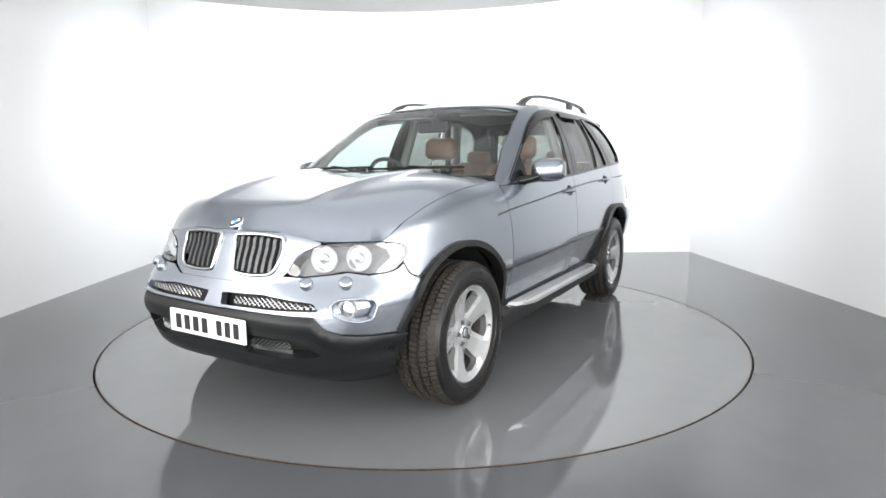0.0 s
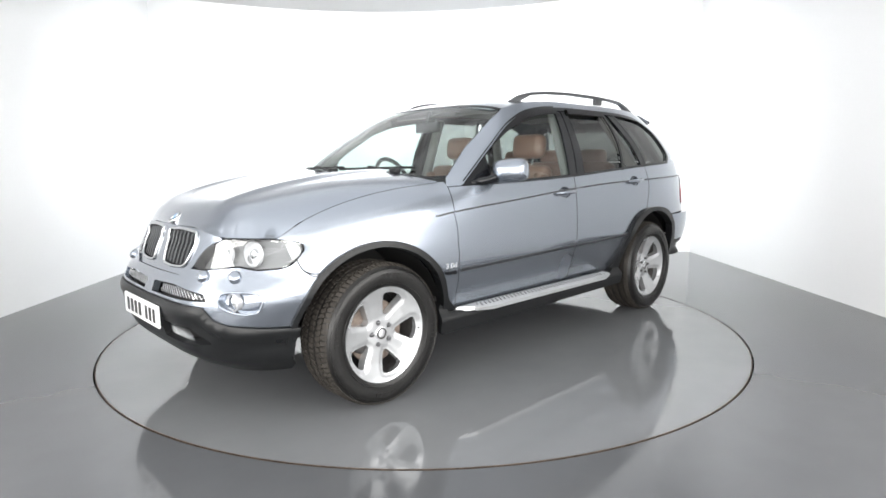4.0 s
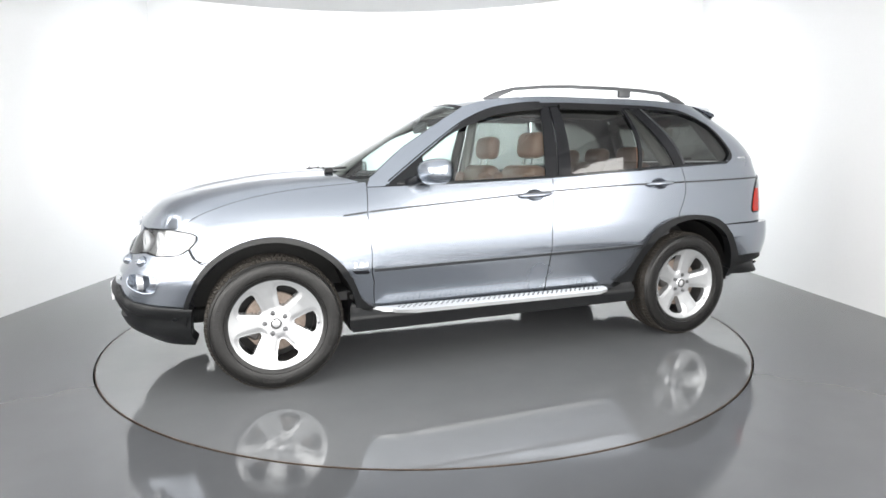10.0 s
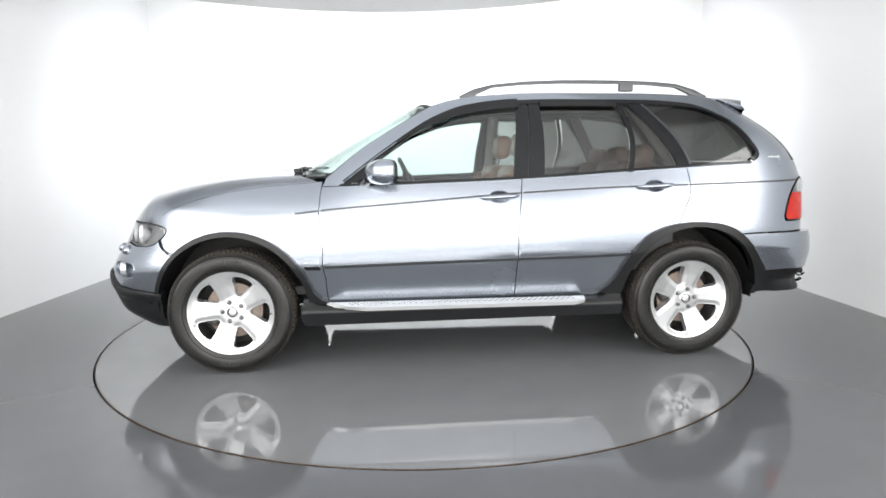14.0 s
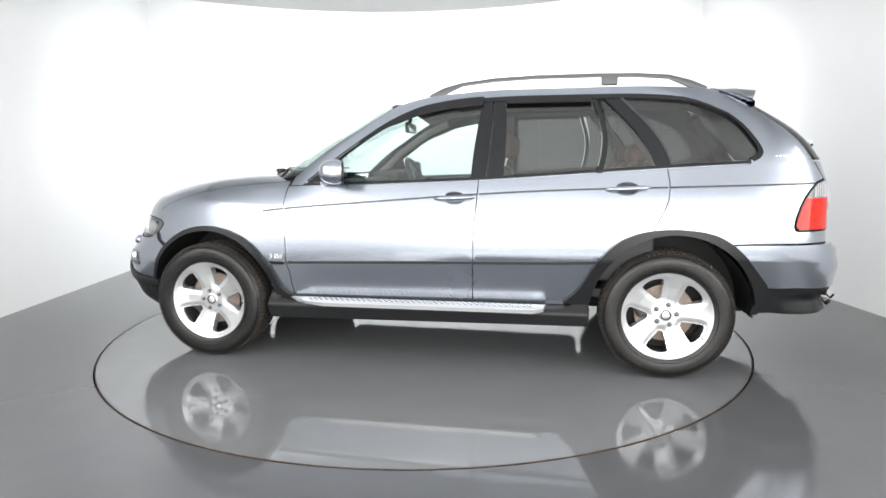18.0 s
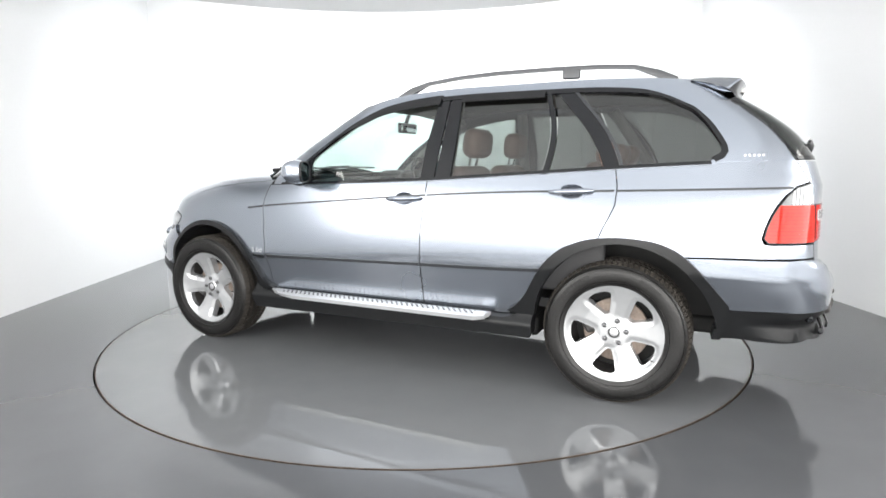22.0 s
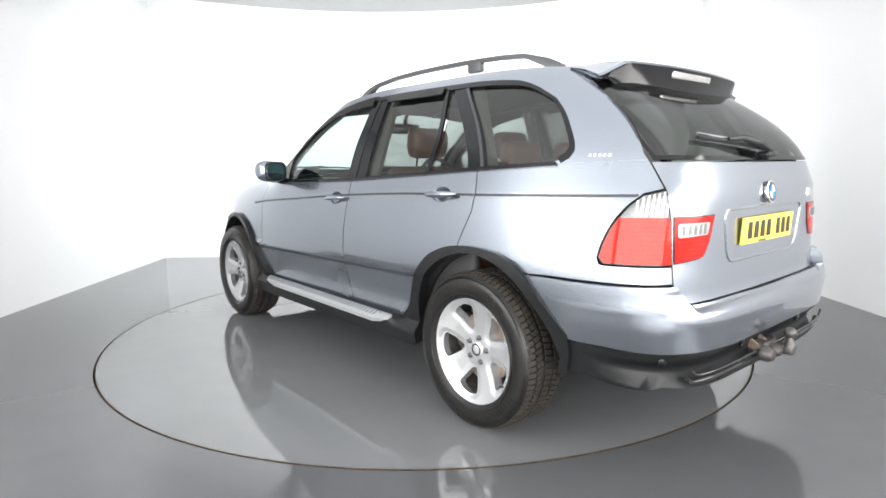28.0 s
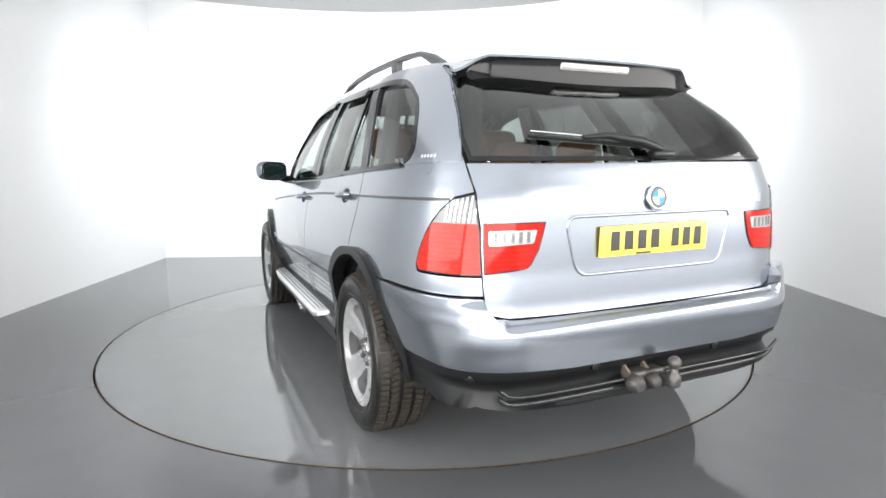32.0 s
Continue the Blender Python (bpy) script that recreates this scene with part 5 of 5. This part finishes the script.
def spoiler():
    """The roof spoiler: painted on top, black behind."""
    n = 49
    top_f, top_r, low_r, low_f = [], [], [], []
    for k in range(n):
        y = 0.622 * math.sin(math.pi * (k / (n - 1) - 0.5))
        e = abs(y) / 0.622
        tip = float(smooth(0.78, 1.0, e))
        top_f.append((-1.70, y * 0.955, float(roof_surface(np.array([-1.70]), np.array([y * 0.955]))[0, 2]) + 0.003))
        top_r.append((-1.955 + 0.05 * e**2 + 0.045 * tip, y, 1.654 - 0.008 * e**2 - 0.055 * tip))
        low_r.append((-1.950 + 0.04 * e**2 + 0.02 * tip, y * 0.985, 1.520 + 0.004 * e**2 + 0.045 * tip))
        low_f.append((-1.85, y * 0.97, 1.574))
    bm = bmesh.new()
    rows = [[bm.verts.new(p) for p in r] for r in (top_f, [(0.5 * (a[0] + b[0]), a[1], 0.5 * (a[2] + b[2]) + 0.006) for a, b in zip(top_f, top_r)], top_r, [(a[0] - 0.004, a[1], a[2] - 0.010) for a in top_r])]
    for a, b in zip(rows, rows[1:]):
        for i in range(n - 1):
            bm.faces.new((a[i], a[i + 1], b[i + 1], b[i]))
    sp = part("roof_spoiler", bm, PAINT, car, "painted roof spoiler, black underneath", smooth=50)
    bm = bmesh.new()
    mid = [(a[0] * 0.5 + b[0] * 0.5 + 0.016, a[1], a[2] * 0.5 + b[2] * 0.5) for a, b in zip(top_r, low_r)]
    rows = [[bm.verts.new(p) for p in r] for r in ([(a[0] - 0.003, a[1], a[2] - 0.010) for a in top_r], mid, low_r, low_f)]
    for a, b in zip(rows, rows[1:]):
        for i in range(n - 1):
            bm.faces.new((a[i], a[i + 1], b[i + 1], b[i]))
    part("spoiler_underside", bm, SPOILERBLACK, sp, "gloss black underside", smooth=50)
    for side in (1, -1):
        k = n - 1 if side > 0 else 0
        bm = bmesh.new()
        bm.faces.new([bm.verts.new(p) for p in (top_f[k], top_r[k], low_r[k], low_f[k])])
        part("spoiler_end", bm, PAINT, sp, smooth=0)
    lampface = Matrix.Rotation(-0.25, 4, "Y")
    part("high_brake_lamp", boxed(-1.944, 0, 1.618, 0.02, 0.35, 0.034, 0.009, lampface), CLEAR, sp, "clear high-level brake lamp")



spoiler()


def bar_group(parent, name, count, y0, y1, z, h, x, n, mat, depth=0.002, slant=0.0):
    """Upright bars standing for writing, on a plane facing along x."""
    w = (y1 - y0) / count
    for k in range(count):
        part(name, boxed(x, y0 + w * (k + 0.5), z, depth, abs(w) * 0.62, h, 0, Matrix.Rotation(slant, 4, "X")), mat, parent, smooth=0)


def plates():
    p = part("front_plate", boxed(2.288, 0, 0.500, 0.012, 0.520, 0.111, 0.004), PLATEWHITE, car, "white front number plate")
    part("plate_holder", boxed(2.274, 0, 0.500, 0.016, 0.50, 0.10), BLACK, p, smooth=0)
    bar_group(p, "plate_bar", 4, -0.225, 0.025, 0.500, 0.070, 2.2955, 1, INK)
    bar_group(p, "plate_bar", 3, 0.065, 0.235, 0.500, 0.070, 2.2955, 1, INK)
    r = part("rear_plate", boxed(-2.323, 0, 0.950, 0.010, 0.520, 0.111, 0.004, Matrix.Rotation(-0.06, 4, "Y")), PLATEYELLOW, car, "yellow rear number plate")
    bar_group(r, "plate_bar", 4, 0.225, -0.025, 0.952, 0.070, -2.3295, 1, INK)
    bar_group(r, "plate_bar", 3, -0.065, -0.235, 0.952, 0.070, -2.3295, 1, INK)
    part("dealer_strip", boxed(-2.3265, 0.06, 0.9015, 0.004, 0.07, 0.007), INK, r, smooth=0)


plates()


def roundel(name, p, n, parent, r=0.041):
    m = facing(p, n)
    b = part(name, turned([(r, -0.004), (r, 0.004), (r * 0.94, 0.007), (r * 0.85, 0.0075)], 40, m), CHROME, parent, "round blue and white enamel badge")
    part("badge_ring", turned([(r * 0.86, 0.0070), (r * 0.84, 0.0085), (r * 0.62, 0.0088)], 40, m), STRIP, b)
    for k in range(4):
        bm = bmesh.new()
        vs = [bm.verts.new((0, 0, 0.0092))] + [bm.verts.new((r * 0.58 * math.cos(a), r * 0.58 * math.sin(a), 0.0092)) for a in [k * math.pi / 2 + i * math.pi / 16 for i in range(9)]]
        bm.faces.new(vs)
        bmesh.ops.transform(bm, matrix=m, verts=bm.verts)
        part("badge_quarter", bm, BADGEBLUE if k % 2 else WHITEPAINT, b, smooth=0)


hz = float(hood_z(np.array([2.085]), np.array([0.0]))[0])
roundel("bonnet_badge", Vector((2.085, 0, hz)), Vector((0.55, 0, 0.83)), car)
roundel("tailgate_badge", Vector((-2.322, 0.0, 1.103)), Vector((-1, 0, 0.12)), car, 0.049)
# chrome letters as plain bars
for k in range(2):
    sheet("model_badge", low, R((-0.478 - 0.055 * k, 1.103), (-0.522 - 0.055 * k, 1.103), (-0.522 - 0.055 * k, 1.070), (-0.478 - 0.055 * k, 1.070)), CHROME, tailgate, off=0.004, thick=0.005, step=0.03)
for k in range(5):
    both("side_badge", green, G((-1.955 - 0.019 * k, 1.265), (-1.965 - 0.019 * k, 1.265), (-1.965 - 0.019 * k, 1.254), (-1.955 - 0.019 * k, 1.254)), STEPALLOY, car, off=0.002, thick=0.003, step=0.03)


def on_glass(y, z, rear, out):
    s = end_s(abs(y), z, rear, True)
    p, n = spot(green, s, z, 1 if y >= 0 else -1)
    return p + n * out


def wipers():
    for y0, y1, yb0, yb1 in ((-0.04, -0.36, -0.62, 0.0), (0.55, 0.28, -0.02, 0.62)):
        arm = part("windscreen_wiper", tube(bmesh.new(), [on_glass(y1 if abs(y1) < abs(y0) else y0, 1.155, False, 0.03), on_glass((y0 + y1) / 2, 1.178, False, 0.035), on_glass(yb0 + 0.3, 1.192, False, 0.03)], [0.011, 0.008, 0.006], 8), BLACK, car, "black windscreen wiper")
        part("wiper_blade", tube(bmesh.new(), [on_glass(yb0 + (yb1 - yb0) * k / 8, 1.186 + 0.012 * k / 8, False, 0.016) for k in range(9)], 0.008, 6), BLACK, arm)
        part("wiper_pivot", boxed(*on_glass(y0, 1.165, False, 0.035), 0.05, 0.06, 0.028, 0.01), BLACK, arm)
    part("scuttle_panel", boxed(1.07, 0, 1.135, 0.16, 1.30, 0.03, 0.01, Matrix.Rotation(0.1, 4, "Y")), BLACK, car, "black plastic scuttle panel")
    rw = part("rear_wiper", tube(bmesh.new(), [on_glass(-0.03, 1.265, True, 0.035), on_glass(0.06, 1.285, True, 0.045), on_glass(0.2, 1.305, True, 0.042), on_glass(0.3, 1.305, True, 0.03)], [0.016, 0.019, 0.014, 0.008], 10), BLACK, car, "black rear wiper")
    part("wiper_blade", tube(bmesh.new(), [on_glass(-0.02 + 0.53 * k / 8, 1.278 + 0.035 * k / 8, True, 0.018) for k in range(9)], 0.008, 6), BLACK, rw)
    part("wiper_motor_cover", boxed(*on_glass(-0.05, 1.255, True, 0.015), 0.05, 0.10, 0.03, 0.012), BLACK, rw)
    part("wiper_bright_edge", tube(bmesh.new(), [on_glass(0.0 + 0.5 * k / 8, 1.293 + 0.032 * k / 8, True, 0.024) for k in range(9)], 0.004, 6), CHROME, rw)


wipers()


def tow_bar():
    t = part("tow_bar", boxed(-2.36, 0.07, 0.445, 0.07, 0.16, 0.05, 0.012), STEEL, car, "worn steel tow bar with a ball")
    for y in (0.145, 0.055):
        bm = bmesh.new()
        prof = [(-2.30, 0.555), (-2.325, 0.560), (-2.328, 0.52), (-2.345, 0.488), (-2.375, 0.468), (-2.40, 0.462), (-2.40, 0.435), (-2.36, 0.437), (-2.33, 0.455), (-2.307, 0.495)]
        a = [bm.verts.new((x, y - 0.006, z)) for x, z in prof]
        b = [bm.verts.new((x, y + 0.006, z)) for x, z in prof]
        bm.faces.new(a)
        bm.faces.new(b[::-1])
        for i in range(len(prof)):
            bm.faces.new((a[i], a[(i + 1) % len(prof)], b[(i + 1) % len(prof)], b[i]))
        part("bracket", bm, RUST, t, "rusty curved bracket", smooth=0)
    for y, r in ((0.145, 0.033), (0.065, 0.028)):
        part("bolt_head", turned([(r, -0.02), (r, 0.012), (r * 0.7, 0.026), (r * 0.2, 0.030)], 18, facing(Vector((-2.41, y, 0.435)), Vector((-1, 0, 0)))), STEEL, t)
    part("neck", boxed(-2.42, 0.0, 0.432, 0.095, 0.048, 0.044, 0.014), STEEL, t)
    part("ball_stalk", lathe(bmesh.new(), [(0.026, 0.445), (0.024, 0.458), (0.016, 0.468), (0.015, 0.49)], 18, "z", (-2.445, 0, 0)), STEEL, t)
    bm = bmesh.new()
    bmesh.ops.create_uvsphere(bm, u_segments=24, v_segments=16, radius=0.025, matrix=Matrix.Translation((-2.445, 0, 0.505)))
    part("ball", bm, STEEL, t)
    part("socket", boxed(-2.34, -0.05, 0.44, 0.05, 0.05, 0.04, 0.012), BLACK, t)


tow_bar()


# ---- the cabin ----
def seat(x, y, tilt=0.22):
    s = new("seat")
    s.parent = car
    tagged(s, "tan brown leather front seat")
    part("cushion", boxed(x + 0.22, y, 0.68, 0.54, 0.52, 0.16, 0.06), LEATHER, s)
    lean = Matrix.Rotation(-tilt, 4, "Y")
    part("backrest", boxed(x - 0.08, y, 0.93, 0.15, 0.50, 0.58, 0.065, lean), LEATHER, s)
    for sd in (1, -1):
        part("bolster", boxed(x - 0.03, y + sd * 0.215, 0.92, 0.16, 0.09, 0.48, 0.04, lean), LEATHER, s)
        part("headrest_post", tube(bmesh.new(), [(x - 0.14, y + sd * 0.06, 1.18), (x - 0.17, y + sd * 0.06, 1.30)], 0.007, 8), CHROME, s)
    part("headrest", boxed(x - 0.19, y, 1.355, 0.12, 0.285, 0.185, 0.055, Matrix.Rotation(-0.1, 4, "Y")), LEATHER, s)
    part("seat_base", boxed(x + 0.2, y, 0.55, 0.5, 0.46, 0.12, 0.02), CARPET, s)


PILLARGREY = material("grey_pillar_trim", (0.22, 0.22, 0.21), 0.7, 0, noise=0.08, scale=200)


def cabin():
    seat(-0.26, 0.37)
    seat(-0.26, -0.37)
    b = new("rear_bench")
    b.parent = car
    tagged(b, "tan brown leather rear bench")
    part("cushion", boxed(-0.88, 0, 0.70, 0.52, 1.32, 0.16, 0.06), LEATHER, b)
    for y in (-0.42, 0.0, 0.42):
        part("backrest", boxed(-1.20, y, 0.98, 0.16, 0.43, 0.52, 0.06, Matrix.Rotation(-0.25, 4, "Y")), LEATHER, b)
        part("headrest", boxed(-1.27, y, 1.28, 0.11, 0.25, 0.13, 0.05, Matrix.Rotation(-0.15, 4, "Y")), LEATHER, b)
    part("cabin_floor", boxed(-0.2, 0, 0.46, 2.6, 1.50, 0.05), CARPET, car)
    part("boot_floor", boxed(-1.75, 0, 0.82, 0.8, 1.25, 0.05), CARPET, car)
    part("load_cover", boxed(-1.70, 0, 1.10, 0.75, 1.30, 0.02, 0.006), CARPET, car, "dark load cover")
    d = part("dashboard", boxed(0.70, 0, 1.00, 0.50, 1.46, 0.24, 0.07, Matrix.Rotation(0.10, 4, "Y")), CARPET, car, "dark grey dashboard")
    part("instrument_hood", boxed(0.52, -0.37, 1.135, 0.22, 0.40, 0.09, 0.035), CARPET, d)
    part("console", boxed(0.35, 0, 0.72, 0.7, 0.26, 0.34, 0.04), CARPET, d)
    w = part("steering_wheel", bmesh.new(), CARPET, car, "black leather steering wheel")
    bm = bmesh.new()
    m = Matrix.Translation((0.30, -0.37, 1.10)) @ Matrix.Rotation(radians(-65), 4, "Y")
    n, k = 40, 10
    rows = [[bm.verts.new(m @ Vector(((0.185 + 0.016 * math.cos(j * math.tau / k)) * math.cos(i * math.tau / n), (0.185 + 0.016 * math.cos(j * math.tau / k)) * math.sin(i * math.tau / n), 0.016 * math.sin(j * math.tau / k)))) for j in range(k)] for i in range(n)]
    for i in range(n):
        for j in range(k):
            bm.faces.new((rows[i][j], rows[(i + 1) % n][j], rows[(i + 1) % n][(j + 1) % k], rows[i][(j + 1) % k]))
    part("wheel_rim", bm, CARPET, w)
    part("wheel_hub", turned([(0.075, -0.03), (0.075, 0.01), (0.05, 0.03), (0.01, 0.035)], 24, m), CARPET, w)
    for a in (0.0, math.pi, -math.pi / 2):
        part("wheel_spoke", tube(bmesh.new(), [m @ Vector((0.06 * math.sin(a), 0.06 * math.cos(a), 0)), m @ Vector((0.18 * math.sin(a), 0.18 * math.cos(a), 0))], 0.018, 8), CARPET, w)
    mir = part("inner_mirror", boxed(0.27, 0.0, 1.490, 0.03, 0.25, 0.075, 0.014), CARPET, car, "dark inner rear-view mirror")
    part("mirror_arm", tube(bmesh.new(), [(0.28, 0, 1.51), (0.27, 0, 1.56), (0.245, 0, 1.60)], 0.014, 8), CARPET, mir)
    part("inner_glass", boxed(0.252, 0.0, 1.490, 0.004, 0.225, 0.055, 0.001), CHROME, mir)
    for sd in (1, -1):
        part("sun_visor", boxed(0.05, sd * 0.33, 1.60, 0.20, 0.36, 0.018, 0.008, Matrix.Rotation(0.25, 4, "Y")), BEIGE, car)
        part("door_card", boxed(0.27, sd * 0.80, 0.80, 1.15, 0.05, 0.55, 0.02), CARPET, car)
        part("door_card", boxed(-0.85, sd * 0.79, 0.82, 0.98, 0.05, 0.55, 0.02), CARPET, car)
        part("inner_pillar", tube(bmesh.new(), [(-0.40, sd * 0.76, 1.12), (-0.42, sd * 0.60, 1.60)], 0.04, 8), PILLARGREY, car)
        part("inner_pillar", tube(bmesh.new(), [(-1.38, sd * 0.74, 1.18), (-1.12, sd * 0.58, 1.60)], 0.04, 8), PILLARGREY, car)
        front_pillar = [(x, sd * (float(green(side_s(np.array([x]), z, True), np.array([z]))[0, 1]) - 0.035), z) for x, z in ((0.76, 1.12), (0.52, 1.325), (0.28, 1.482), (0.10, 1.56))]
        part("inner_pillar", tube(bmesh.new(), front_pillar, [0.03, 0.028, 0.028, 0.03], 10), PILLARGREY, car, "grey inner windscreen pillar")
        part("inner_pillar", tube(bmesh.new(), [(-2.04, sd * 0.64, 1.20), (-1.80, sd * 0.51, 1.55)], 0.05, 8), CARPET, car)


cabin()


# ---- what moves: the turntable and the car on it ----
HEADING = [(0.0, 57.75), (6.0, 34.5), (9.0, 22.95), (13.0, 7.7), (19.0, -15.6), (23.0, -31.4), (28.0, -51.2), (32.0, -67.3)]
OFFSET = (-0.1794, 0.1221, 0.0)


def motions():
    walk(turntable, [(t, pose(0, 0, 0, 0, 0, a)) for t, a in HEADING])
    walk(car, [(t, pose(0, 0, 0, 0, 0, 180 + a) @ Matrix.Translation(OFFSET)) for t, a in HEADING])


motions()
